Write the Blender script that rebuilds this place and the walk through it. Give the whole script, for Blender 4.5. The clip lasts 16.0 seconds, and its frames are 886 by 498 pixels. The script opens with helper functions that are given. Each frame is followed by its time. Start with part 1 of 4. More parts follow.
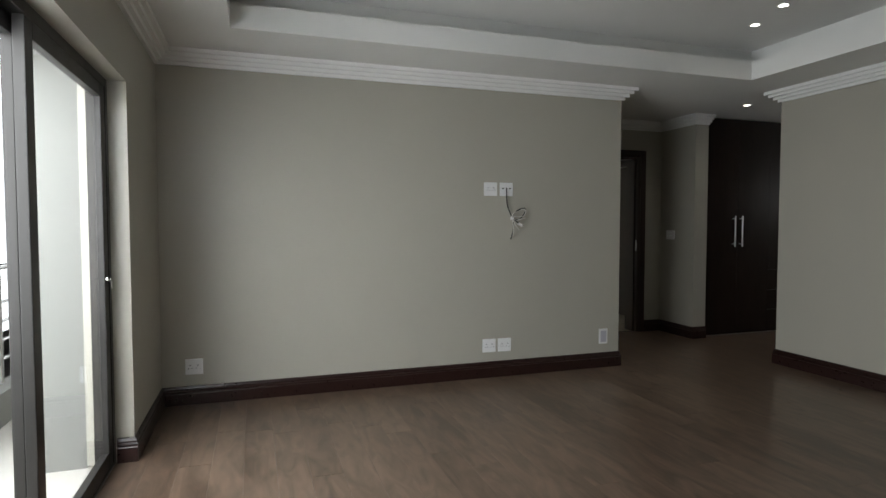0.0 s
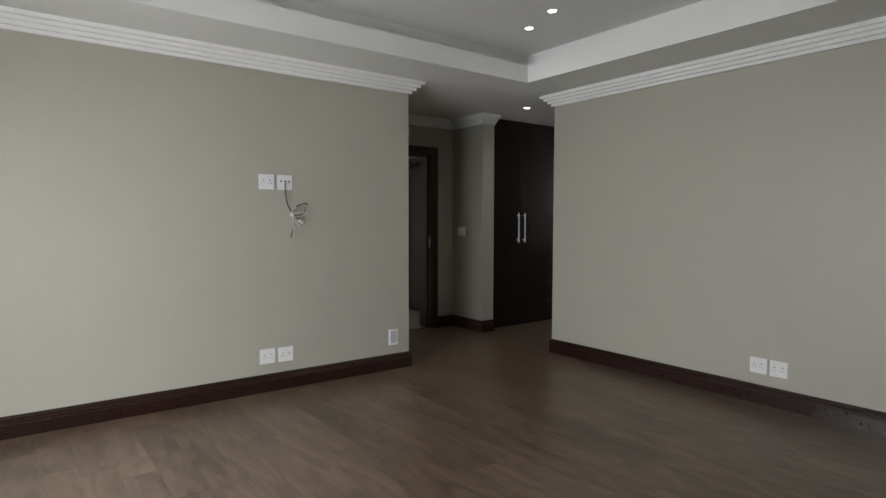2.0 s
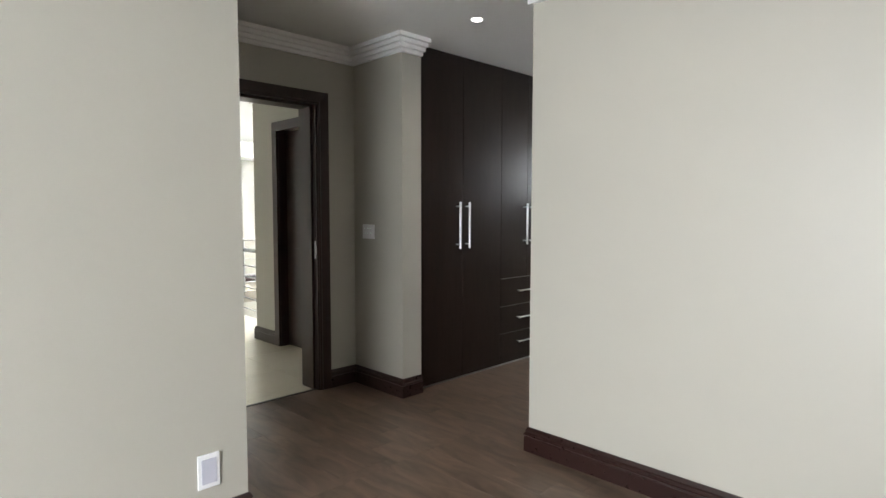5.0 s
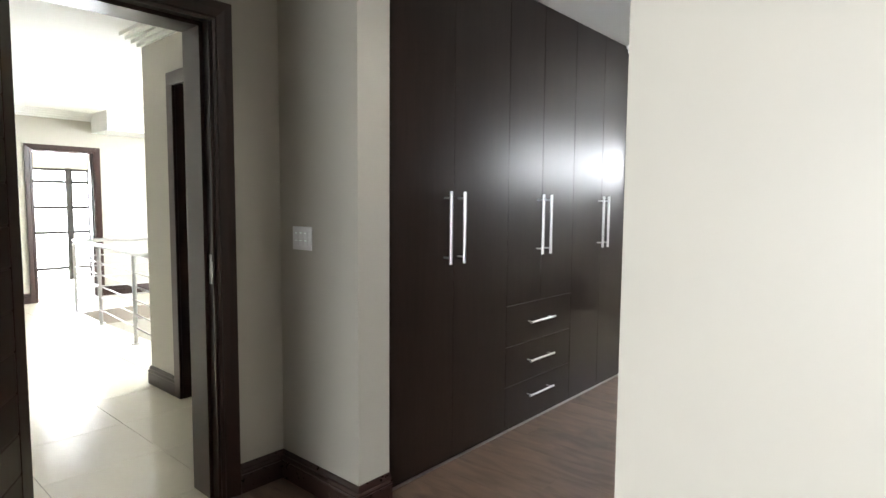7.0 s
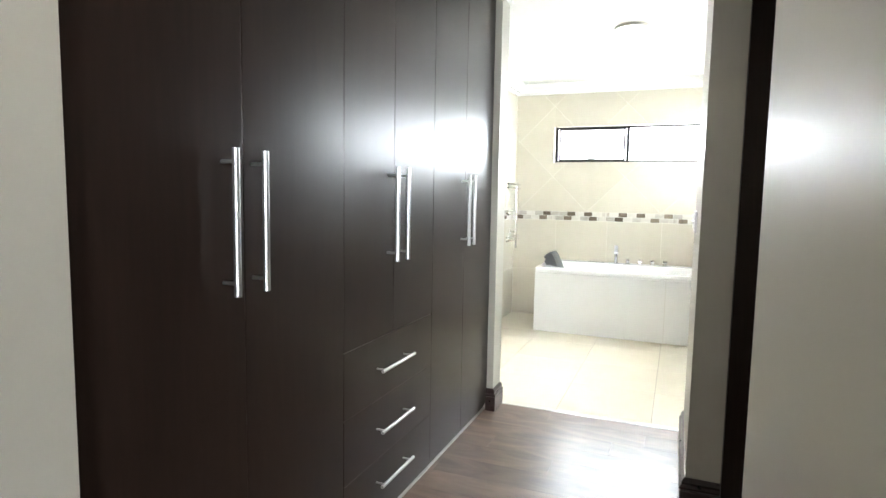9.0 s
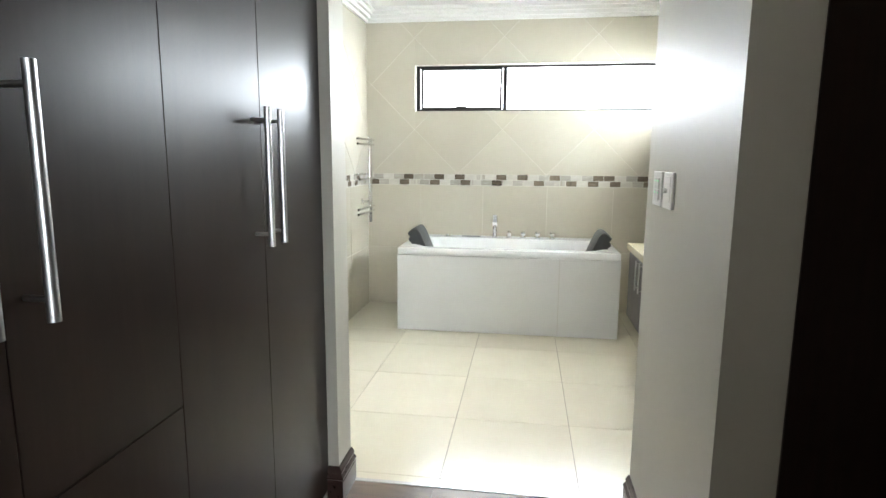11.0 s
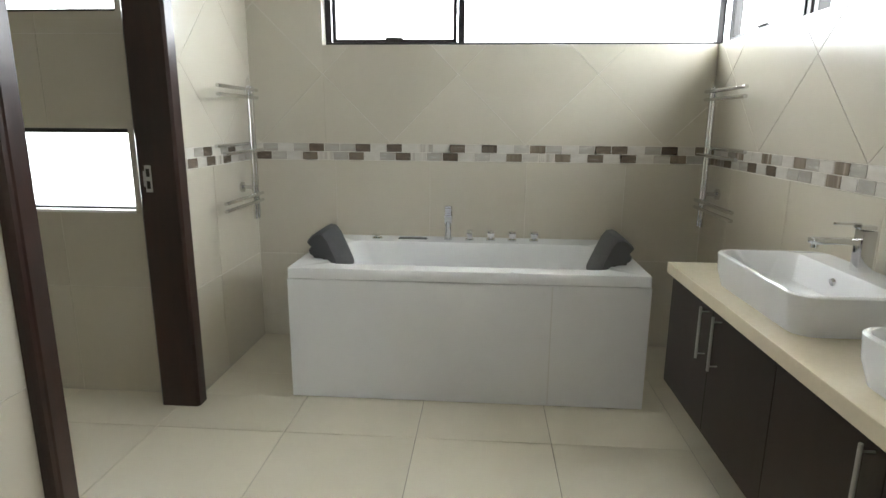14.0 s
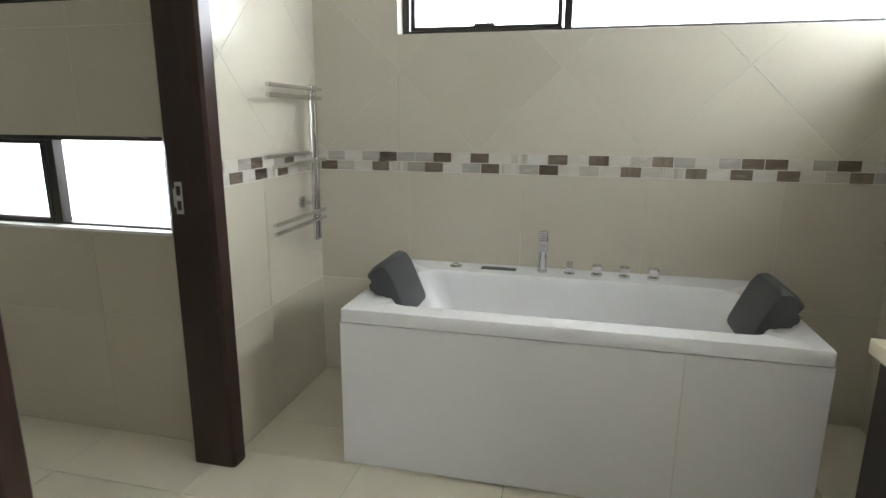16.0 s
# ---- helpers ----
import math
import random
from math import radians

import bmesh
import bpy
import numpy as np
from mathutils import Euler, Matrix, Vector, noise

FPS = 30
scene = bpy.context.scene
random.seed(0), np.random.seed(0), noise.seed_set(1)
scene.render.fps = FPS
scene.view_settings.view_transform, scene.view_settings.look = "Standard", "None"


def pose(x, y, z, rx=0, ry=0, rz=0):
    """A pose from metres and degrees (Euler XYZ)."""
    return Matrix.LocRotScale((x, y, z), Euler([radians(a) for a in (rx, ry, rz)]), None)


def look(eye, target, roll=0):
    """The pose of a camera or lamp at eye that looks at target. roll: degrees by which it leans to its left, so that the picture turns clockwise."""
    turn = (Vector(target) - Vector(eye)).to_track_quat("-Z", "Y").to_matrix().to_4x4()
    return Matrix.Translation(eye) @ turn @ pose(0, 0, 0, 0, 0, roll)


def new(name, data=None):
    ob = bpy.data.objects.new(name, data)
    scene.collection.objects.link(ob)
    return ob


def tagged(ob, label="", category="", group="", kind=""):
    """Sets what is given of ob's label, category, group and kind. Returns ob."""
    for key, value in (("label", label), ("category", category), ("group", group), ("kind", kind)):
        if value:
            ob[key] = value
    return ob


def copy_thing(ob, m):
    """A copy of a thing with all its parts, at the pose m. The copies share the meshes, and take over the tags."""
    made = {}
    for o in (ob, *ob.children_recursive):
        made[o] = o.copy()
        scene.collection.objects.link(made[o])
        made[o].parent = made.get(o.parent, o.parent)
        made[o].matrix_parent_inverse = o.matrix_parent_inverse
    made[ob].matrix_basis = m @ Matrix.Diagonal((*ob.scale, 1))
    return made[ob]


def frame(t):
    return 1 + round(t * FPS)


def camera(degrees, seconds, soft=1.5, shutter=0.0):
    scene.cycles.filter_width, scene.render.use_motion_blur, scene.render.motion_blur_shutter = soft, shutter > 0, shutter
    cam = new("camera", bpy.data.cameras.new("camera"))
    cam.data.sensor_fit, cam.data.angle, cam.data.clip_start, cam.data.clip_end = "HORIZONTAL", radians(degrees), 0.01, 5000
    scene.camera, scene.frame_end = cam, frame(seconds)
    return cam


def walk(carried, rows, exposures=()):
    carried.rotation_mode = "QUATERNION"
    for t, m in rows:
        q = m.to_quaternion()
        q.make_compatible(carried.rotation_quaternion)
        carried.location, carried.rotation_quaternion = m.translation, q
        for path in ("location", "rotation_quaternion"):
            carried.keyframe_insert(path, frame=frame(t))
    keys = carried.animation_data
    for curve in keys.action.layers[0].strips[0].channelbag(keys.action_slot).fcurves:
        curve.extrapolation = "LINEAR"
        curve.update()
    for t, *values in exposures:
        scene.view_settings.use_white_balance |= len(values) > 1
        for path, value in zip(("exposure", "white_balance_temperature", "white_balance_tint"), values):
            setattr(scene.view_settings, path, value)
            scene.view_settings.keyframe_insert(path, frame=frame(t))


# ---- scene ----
cam = camera(75.5, 16.0)
PATH = [
    (0, (-3.602, -4.937, 1.411), (-2.975, -3.040, 1.324), -0.02),
    (0.5, (-3.561, -4.959, 1.433), (-2.784, -3.119, 1.339), 0.02),
    (1, (-3.489, -4.940, 1.440), (-2.546, -3.178, 1.344), 0.05),
    (1.5, (-3.359, -4.862, 1.429), (-2.270, -3.187, 1.331), 0.07),
    (2, (-3.212, -4.717, 1.420), (-2.012, -3.120, 1.319), 0.12),
    (2.5, (-2.983, -4.444, 1.439), (-1.688, -2.924, 1.331), 0.14),
    (3, (-2.675, -4.106, 1.421), (-1.321, -2.638, 1.313), 0.12),
    (3.5, (-2.333, -3.757, 1.432), (-0.964, -2.304, 1.320), 0.10),
    (6, (-0.697, -1.827, 1.441), (0.733, -0.438, 1.294), 0.21),
    (6.5, (-0.406, -1.532, 1.447), (1.041, -0.160, 1.291), 0.38),
    (7, (-0.156, -1.220, 1.446), (1.344, 0.094, 1.289), 0.46),
    (7.5, (0.114, -0.938, 1.441), (1.696, 0.275, 1.282), 0.53),
    (8, (0.372, -0.676, 1.437), (2.034, 0.425, 1.275), 1.02),
    (8.5, (0.658, -0.459, 1.412), (2.428, 0.457, 1.234), 1.09),
    (9, (0.972, -0.320, 1.402), (2.815, 0.434, 1.213), 1.00),
    (9.5, (1.303, -0.178, 1.396), (3.200, 0.419, 1.179), 0.88),
    (10, (1.662, -0.093, 1.379), (3.593, 0.365, 1.135), 0.74),
    (12.5, (3.436, 0.115, 1.376), (5.390, 0.287, 0.986), 0.52),
    (13, (3.720, 0.105, 1.376), (5.672, 0.266, 0.971), 0.53),
    (13.5, (3.968, 0.112, 1.381), (5.918, 0.255, 0.959), 0.49),
    (14, (4.193, 0.085, 1.362), (6.141, 0.224, 0.929), 0.42),
    (14.5, (4.388, 0.070, 1.372), (6.333, 0.211, 0.930), 0.29),
    (15, (4.585, 0.106, 1.376), (6.529, 0.266, 0.934), 0.27),
    (15.5, (4.737, 0.123, 1.385), (6.670, 0.381, 0.939), 0.19),
    (16, (4.831, 0.140, 1.400), (6.728, 0.593, 0.954), 0.35),
]

# world and light
EXPOSURES = [(0.0, -0.98, 6450, 9), (0.5, -0.93, 6500, 9), (1.5, -0.6, 6500, 10), (3.0, -0.35, 6500, 11), (3.7, 0.1, 6450, 11), (5.8, 1.1, 6300, 12), (7.0, 1.32, 6350, 12), (8.5, 1.6, 6250, 10), (10.0, 1.3, 6150, 8), (12.3, 0.45, 6250, 9), (13.2, 0.15, 6400, 10), (14.2, -0.12, 6300, 10), (16.0, -0.12, 6300, 11)]
walk(cam, [(t, look(eye, target, roll)) for t, eye, target, roll in PATH], EXPOSURES)

world = bpy.data.worlds.new("sky")
scene.world = world
world.use_nodes = True
wn = world.node_tree.nodes
sky = wn.new("ShaderNodeTexSky")
sky.sky_type = "NISHITA"
sky.sun_disc = False
sky.sun_elevation, sky.sun_rotation = radians(55), radians(200)
veil = wn.new("ShaderNodeHueSaturation")
veil.inputs["Saturation"].default_value = 0.25
world.node_tree.links.new(sky.outputs[0], veil.inputs["Color"])
world.node_tree.links.new(veil.outputs[0], wn["Background"].inputs[0])
wn["Background"].inputs[1].default_value = 0.08
sun = new("sun", bpy.data.lights.new("sun", "SUN"))
sun.data.energy, sun.data.angle, sun.data.color = 0.3, radians(12), (1, 0.96, 0.9)
sun.matrix_world = look((0, 0, 10), (0.6, 1.6, 7.2))


def window_light(name, eye, target, w, h, watts, color=(0.93, 0.97, 1.0)):
    lamp = new(name, bpy.data.lights.new(name, "AREA"))
    lamp.data.shape, lamp.data.size, lamp.data.size_y = "RECTANGLE", w, h
    lamp.data.energy, lamp.data.color = watts, color
    lamp.matrix_world = look(eye, target)
    return lamp


window_light("daylight_patio", (-5.05, -2.55, 1.45), (-3.1, -1.75, -0.1), 2.4, 2.1, 300)
window_light("daylight_bath_east", (8.0, -0.05, 2.03), (6.9, -0.05, 1.1), 2.1, 0.4, 47)
window_light("daylight_bath_south", (6.8, -1.56, 2.03), (6.8, -0.6, 1.1), 1.6, 0.4, 52)
window_light("daylight_wc", (7.25, 2.5, 1.6), (5.5, 2.5, 0.9), 1.3, 1.0, 40)
window_light("daylight_far_room", (2.7, 11.3, 1.4), (2.4, 6, 0.6), 2.6, 2.0, 480)
# added fill inside the stairwell for the landing; no window is built there
window_light("fill_stairwell", (5.6, 5.6, 2.6), (2.0, 4.5, 0.5), 1.6, 2.4, 500)
# the beam at x 3.06 has no seen source; added to brighten nib and wardrobes
for spot_at, watts in (((0.36, -1.18, 3.04), 4), ((0.21, -1.58, 3.04), 4), ((1.615, 0.09, 2.71), 14), ((3.06, 0.14, 2.71), 15), ((4.50, 0.19, 2.71), 6), ((5.6, 0.07, 2.615), 34)):
    lamp = new("downlight_beam", bpy.data.lights.new("downlight_beam", "SPOT"))
    lamp.data.energy, lamp.data.color, lamp.data.spot_size, lamp.data.spot_blend, lamp.data.shadow_soft_size = watts, (1.0, 0.92, 0.81), radians(140), 1.0, 0.03
    lamp.matrix_world = look(spot_at, (spot_at[0], spot_at[1] + 0.001, 0))


# materials
def mat(name, color, rough=0.5, metal=0.0, color2=None, scale=8.0, stretch=(1, 1, 1), bump=0.0, bump_scale=60.0, rough_var=0.08, spec=0.5, detail=5.0, per_object=0.0, lo=0.72, hi=1.28, cloud=1.0, distort=0.0):
    m = bpy.data.materials.new(name)
    m.use_nodes = True
    nt, b = m.node_tree, m.node_tree.nodes["Principled BSDF"]
    b.inputs["Metallic"].default_value = metal
    b.inputs["Specular IOR Level"].default_value = spec
    tc = nt.nodes.new("ShaderNodeTexCoord")
    mp = nt.nodes.new("ShaderNodeMapping")
    mp.inputs["Scale"].default_value = stretch
    nt.links.new(tc.outputs["Object"], mp.inputs[0])
    vec = mp.outputs[0]
    info = nt.nodes.new("ShaderNodeObjectInfo")
    if per_object:
        add = nt.nodes.new("ShaderNodeVectorMath")
        sc = nt.nodes.new("ShaderNodeMath")
        sc.operation, sc.inputs[1].default_value = "MULTIPLY", 37.0
        nt.links.new(info.outputs["Random"], sc.inputs[0])
        nt.links.new(vec, add.inputs[0])
        nt.links.new(sc.outputs[0], add.inputs[1])
        vec = add.outputs[0]
    n = nt.nodes.new("ShaderNodeTexNoise")
    n.inputs["Scale"].default_value, n.inputs["Detail"].default_value = scale, detail
    n.inputs["Distortion"].default_value = distort
    nt.links.new(vec, n.inputs["Vector"])
    big = nt.nodes.new("ShaderNodeTexNoise")
    big.inputs["Scale"].default_value, big.inputs["Detail"].default_value = scale * 0.13, 3.0
    nt.links.new(vec, big.inputs["Vector"])
    mixf = nt.nodes.new("ShaderNodeMath")
    mixf.operation = "MULTIPLY_ADD"
    nt.links.new(big.outputs[0], mixf.inputs[0])
    mixf.inputs[1].default_value = cloud
    nt.links.new(n.outputs[0], mixf.inputs[2])
    ramp = nt.nodes.new("ShaderNodeValToRGB")
    c2 = color2 or tuple(c * 0.93 for c in color)
    ramp.color_ramp.elements[0].color, ramp.color_ramp.elements[1].color = (*c2, 1), (*color, 1)
    remap = nt.nodes.new("ShaderNodeMapRange")
    remap.inputs["From Min"].default_value, remap.inputs["From Max"].default_value = lo, hi
    ramp.color_ramp.elements[0].position, ramp.color_ramp.elements[1].position = 0.0, 1.0
    nt.links.new(mixf.outputs[0], remap.inputs[0])
    nt.links.new(remap.outputs[0], ramp.inputs[0])
    out = ramp.outputs[0]
    if per_object:
        hsv = nt.nodes.new("ShaderNodeHueSaturation")
        mr = nt.nodes.new("ShaderNodeMapRange")
        mr.inputs["To Min"].default_value, mr.inputs["To Max"].default_value = 1 - per_object, 1 + per_object
        nt.links.new(info.outputs["Random"], mr.inputs[0])
        nt.links.new(mr.outputs[0], hsv.inputs["Value"])
        nt.links.new(out, hsv.inputs["Color"])
        out = hsv.outputs[0]
    nt.links.new(out, b.inputs["Base Color"])
    rr = nt.nodes.new("ShaderNodeMapRange")
    rr.inputs["To Min"].default_value, rr.inputs["To Max"].default_value = max(0.02, rough - rough_var), min(1, rough + rough_var)
    nt.links.new(n.outputs[0], rr.inputs[0])
    nt.links.new(rr.outputs[0], b.inputs["Roughness"])
    if bump:
        bn = nt.nodes.new("ShaderNodeTexNoise")
        bn.inputs["Scale"].default_value, bn.inputs["Detail"].default_value = bump_scale, 4.0
        nt.links.new(vec, bn.inputs["Vector"])
        bp = nt.nodes.new("ShaderNodeBump")
        bp.inputs["Strength"].default_value, bp.inputs["Distance"].default_value = bump, 0.002
        nt.links.new(bn.outputs[0], bp.inputs["Height"])
        nt.links.new(bp.outputs[0], b.inputs["Normal"])
    return m


def glow(name, color, strength):
    m = bpy.data.materials.new(name)
    m.use_nodes = True
    b = m.node_tree.nodes["Principled BSDF"]
    b.inputs["Base Color"].default_value = (*color, 1)
    b.inputs["Emission Color"].default_value = (*color, 1)
    b.inputs["Emission Strength"].default_value = strength
    return m


def clear(name, rough=0.0, tint=(1, 1, 1)):
    m = bpy.data.materials.new(name)
    m.use_nodes = True
    nt = m.node_tree
    nt.nodes.remove(nt.nodes["Principled BSDF"])
    tr, gl, mx, lw, pw, ml = (nt.nodes.new("ShaderNode" + k) for k in ("BsdfTransparent", "BsdfGlossy", "MixShader", "LayerWeight", "Math", "Math"))
    tr.inputs[0].default_value = (*tint, 1)
    gl.inputs["Roughness"].default_value = rough
    lw.inputs["Blend"].default_value = 0.5
    pw.operation, pw.inputs[1].default_value = "POWER", 5.0
    ml.operation, ml.inputs[1].default_value, ml.inputs[2].default_value = "MULTIPLY_ADD", 0.45, 0.025
    nt.links.new(lw.outputs["Facing"], pw.inputs[0])
    nt.links.new(pw.outputs[0], ml.inputs[0])
    nt.links.new(ml.outputs[0], mx.inputs[0])
    nt.links.new(tr.outputs[0], mx.inputs[1])
    nt.links.new(gl.outputs[0], mx.inputs[2])
    nt.links.new(mx.outputs[0], nt.nodes["Material Output"].inputs[0])
    return m


M_WALL = mat("wall_paint", (0.41, 0.392, 0.333), 0.45, color2=(0.397, 0.379, 0.324), scale=3, bump=0.05, bump_scale=220, rough_var=0.05)
M_WHITE = mat("ceiling_paint", (0.76, 0.76, 0.74), 0.7, color2=(0.73, 0.73, 0.71), scale=2.5, bump=0.03, bump_scale=200)
M_CORNICE = mat("cornice_plaster", (0.83, 0.83, 0.81), 0.6, scale=5, bump=0.05, bump_scale=120)
M_SKIRT = mat("dark_timber", (0.036, 0.014, 0.010), 0.32, color2=(0.018, 0.008, 0.006), scale=5, stretch=(6, 6, 1), bump=0.12, bump_scale=30)
M_SKIRT_H = mat("dark_timber_skirting", (0.022, 0.009, 0.0075), 0.28, color2=(0.019, 0.008, 0.0065), scale=40, rough_var=0.02)
M_CUP = mat("wenge_veneer", (0.0205, 0.0126, 0.0097), 0.31, color2=(0.014, 0.0086, 0.0067), scale=9, stretch=(7, 7, 0.6), bump=0.04, bump_scale=80, rough_var=0.03, spec=0.2)
M_STEEL = mat("brushed_steel", (0.50, 0.50, 0.49), 0.34, 1.0, scale=30, stretch=(1, 1, 8), rough_var=0.06)
M_CHROME = mat("chrome", (0.75, 0.75, 0.76), 0.08, 1.0, scale=10, rough_var=0.03)
M_PLASTIC = mat("white_plastic", (0.80, 0.80, 0.80), 0.3, scale=6, rough_var=0.03)
M_GREYPL = mat("grey_plastic", (0.50, 0.50, 0.56), 0.4, scale=6)
M_BLACK = mat("black_hole", (0.01, 0.01, 0.01), 0.6)
M_ALU = mat("bronze_aluminium", (0.03, 0.028, 0.026), 0.38, 0.4, scale=12, rough_var=0.06)
M_PLANK = mat("vinyl_plank", (0.178, 0.124, 0.088), 0.31, color2=(0.064, 0.042, 0.029), scale=3.1, stretch=(3.6, 0.9, 1), distort=1.1, bump=0.06, bump_scale=50, rough_var=0.07, per_object=0.025, detail=10, lo=0.56, hi=1.0, cloud=0.55)
M_GROUT = mat("grout", (0.24, 0.21, 0.17), 0.85, scale=40, bump=0.1)
M_TILE = mat("porcelain_floor_tile", (0.72, 0.675, 0.55), 0.19, color2=(0.68, 0.635, 0.51), scale=4, rough_var=0.05, per_object=0.02)
M_WTILE = mat("cream_wall_tile", (0.58, 0.545, 0.45), 0.20, color2=(0.545, 0.507, 0.41), scale=3.5, rough_var=0.05, per_object=0.02)
M_WGROUT = mat("pale_grout", (0.66, 0.63, 0.555), 0.8, scale=40, bump=0.1)
M_MOS = {"w": mat("mosaic_white", (0.66, 0.635, 0.58), 0.2, color2=(0.55, 0.52, 0.46), scale=14, stretch=(1, 3, 1), per_object=0.06),
         "g": mat("mosaic_grey", (0.50, 0.47, 0.42), 0.25, color2=(0.38, 0.355, 0.31), scale=12, stretch=(1, 4, 1), per_object=0.12),
         "s": mat("mosaic_streaked", (0.58, 0.55, 0.49), 0.25, color2=(0.25, 0.215, 0.17), scale=16, stretch=(3, 0.2, 1), per_object=0.1, lo=0.66, hi=1.1),
         "b": mat("mosaic_brown", (0.19, 0.152, 0.113), 0.25, color2=(0.115, 0.092, 0.07), scale=14, stretch=(1, 4, 1), per_object=0.2),
         "t": mat("mosaic_taupe", (0.30, 0.25, 0.19), 0.25, color2=(0.15, 0.12, 0.09), scale=14, stretch=(3, 0.3, 1), per_object=0.15)}
M_ACRYL = mat("white_acrylic", (0.82, 0.83, 0.83), 0.12, scale=2, rough_var=0.03)
M_CERAM = mat("white_ceramic", (0.84, 0.85, 0.86), 0.07, scale=2, rough_var=0.02)
M_STONE = mat("cream_quartz", (0.66, 0.60, 0.45), 0.2, color2=(0.63, 0.57, 0.425), scale=60, rough_var=0.04)
M_SEAL = mat("panel_sealant", (0.72, 0.715, 0.69), 0.5, scale=8)
M_PAD = mat("grey_headrest_foam", (0.055, 0.058, 0.060), 0.55, scale=40, bump=0.1, bump_scale=300)
M_CABLE_D = mat("dark_cable", (0.03, 0.03, 0.03), 0.45, scale=20)
M_CABLE_W = mat("white_cable", (0.62, 0.60, 0.55), 0.45, scale=20)
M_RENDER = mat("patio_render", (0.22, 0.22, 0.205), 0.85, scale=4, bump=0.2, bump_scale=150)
M_PAVE = mat("patio_tile", (0.62, 0.60, 0.55), 0.5, scale=4, per_object=0.03)
M_GLASS = clear("window_glass")
M_LAMP = glow("lamp_lens", (1.0, 0.95, 0.86), 14)
M_OPAL = glow("opal_cover", (1.0, 0.97, 0.92), 3.0)
M_LED = glow("green_led", (0.25, 1.0, 0.45), 0.7)
M_LEDW = glow("pale_led", (0.75, 1.0, 0.85), 0.7)
M_BRIGHT = glow("overcast_sky_backdrop", (0.95, 0.98, 1.0), 4.0)


# building helpers
def box(bm, x0, x1, y0, y1, z0, z1, bev=0.0):
    vs = [bm.verts.new((x, y, z)) for x in (x0, x1) for y in (y0, y1) for z in (z0, z1)]
    fs = [bm.faces.new([vs[i] for i in q]) for q in ((0, 1, 3, 2), (4, 6, 7, 5), (0, 4, 5, 1), (2, 3, 7, 6), (0, 2, 6, 4), (1, 5, 7, 3))]
    if bev:
        es = list({e for f in fs for e in f.edges})
        bmesh.ops.bevel(bm, geom=es, offset=bev, segments=2, affect="EDGES", profile=0.6)
    return vs


def tube(bm, a, b, r, seg=14, cap=True):
    a, b = Vector(a), Vector(b)
    d = b - a
    m = Matrix.Translation((a + b) / 2) @ d.to_track_quat("Z", "Y").to_matrix().to_4x4()
    bmesh.ops.create_cone(bm, cap_ends=cap, segments=seg, radius1=r, radius2=r, depth=d.length, matrix=m)


def mesh_of(name, bm, material, smooth=False):
    bmesh.ops.recalc_face_normals(bm, faces=bm.faces[:])
    me = bpy.data.meshes.new(name)
    bm.to_mesh(me)
    bm.free()
    me.materials.append(material)
    if smooth:
        for p in me.polygons:
            p.use_smooth = True
        me.set_sharp_from_angle(angle=radians(40))
    return me


def solid(name, bm, material, label="", category="", kind="", group="", smooth=False):
    return tagged(new(name, mesh_of(name, bm, material, smooth)), label, category, group, kind)


def part(name, bm, material, parent, label="", smooth=False):
    ob = new(name, mesh_of(name, bm, material, smooth))
    ob.parent = parent
    return tagged(ob, label)


def empty(name, at, label, category, group=""):
    ob = new(name)
    ob.empty_display_size = 0.1
    ob.matrix_basis = at if isinstance(at, Matrix) else Matrix.Translation(at)
    return tagged(ob, label, category, group)


def boxes(name, material, rows, label="", kind="structure", category=""):
    bm = bmesh.new()
    for r in rows:
        box(bm, *r)
    return solid(name, bm, material, label, category, kind)


def sweep(bm, pts, profile, z0):
    """A moulding along a plan line, mitred at the corners; the profile is (out to the right of the line, up)."""
    pts = [Vector(p) for p in pts]
    rings = []
    for i, p in enumerate(pts):
        d0 = (p - pts[i - 1]).normalized() if i else None
        d1 = (pts[i + 1] - p).normalized() if i + 1 < len(pts) else None
        d0, d1 = d0 or d1, d1 or d0
        n0, n1 = Vector((d0.y, -d0.x)), Vector((d1.y, -d1.x))
        m = (n0 + n1).normalized()
        m /= max(0.2, m.dot(n0))
        rings.append([bm.verts.new((p.x + m.x * o, p.y + m.y * o, z0 + u)) for o, u in profile])
    k = len(profile)
    for a, b in zip(rings, rings[1:]):
        for j in range(k):
            bm.faces.new((a[j], a[(j + 1) % k], b[(j + 1) % k], b[j]))
    bm.faces.new(rings[0])
    bm.faces.new(rings[-1][::-1])


SKIRT = [(0, 0), (0.022, 0), (0.022, 0.085), (0.018, 0.092), (0.024, 0.098), (0.024, 0.106), (0.014, 0.116), (0.016, 0.126), (0.009, 0.14), (0.004, 0.145), (0, 0.145)]
CORNICE = [(0, -0.112), (0.025, -0.112), (0.025, -0.086), (0.055, -0.086), (0.055, -0.058), (0.085, -0.058), (0.085, -0.030), (0.115, -0.030), (0.115, 0), (0, 0)]


def skirting(pts, name="baseboard"):
    bm = bmesh.new()
    sweep(bm, pts, SKIRT, 0.0)
    return solid(name, bm, M_SKIRT_H, "dark red-brown moulded timber skirting board", "skirting board", "structure")


def cornice(pts, z, name="cornice_trim"):
    bm = bmesh.new()
    sweep(bm, pts, CORNICE, z)
    return solid(name, bm, M_CORNICE, "white stepped plaster cornice under the ceiling", "cornice", "structure")


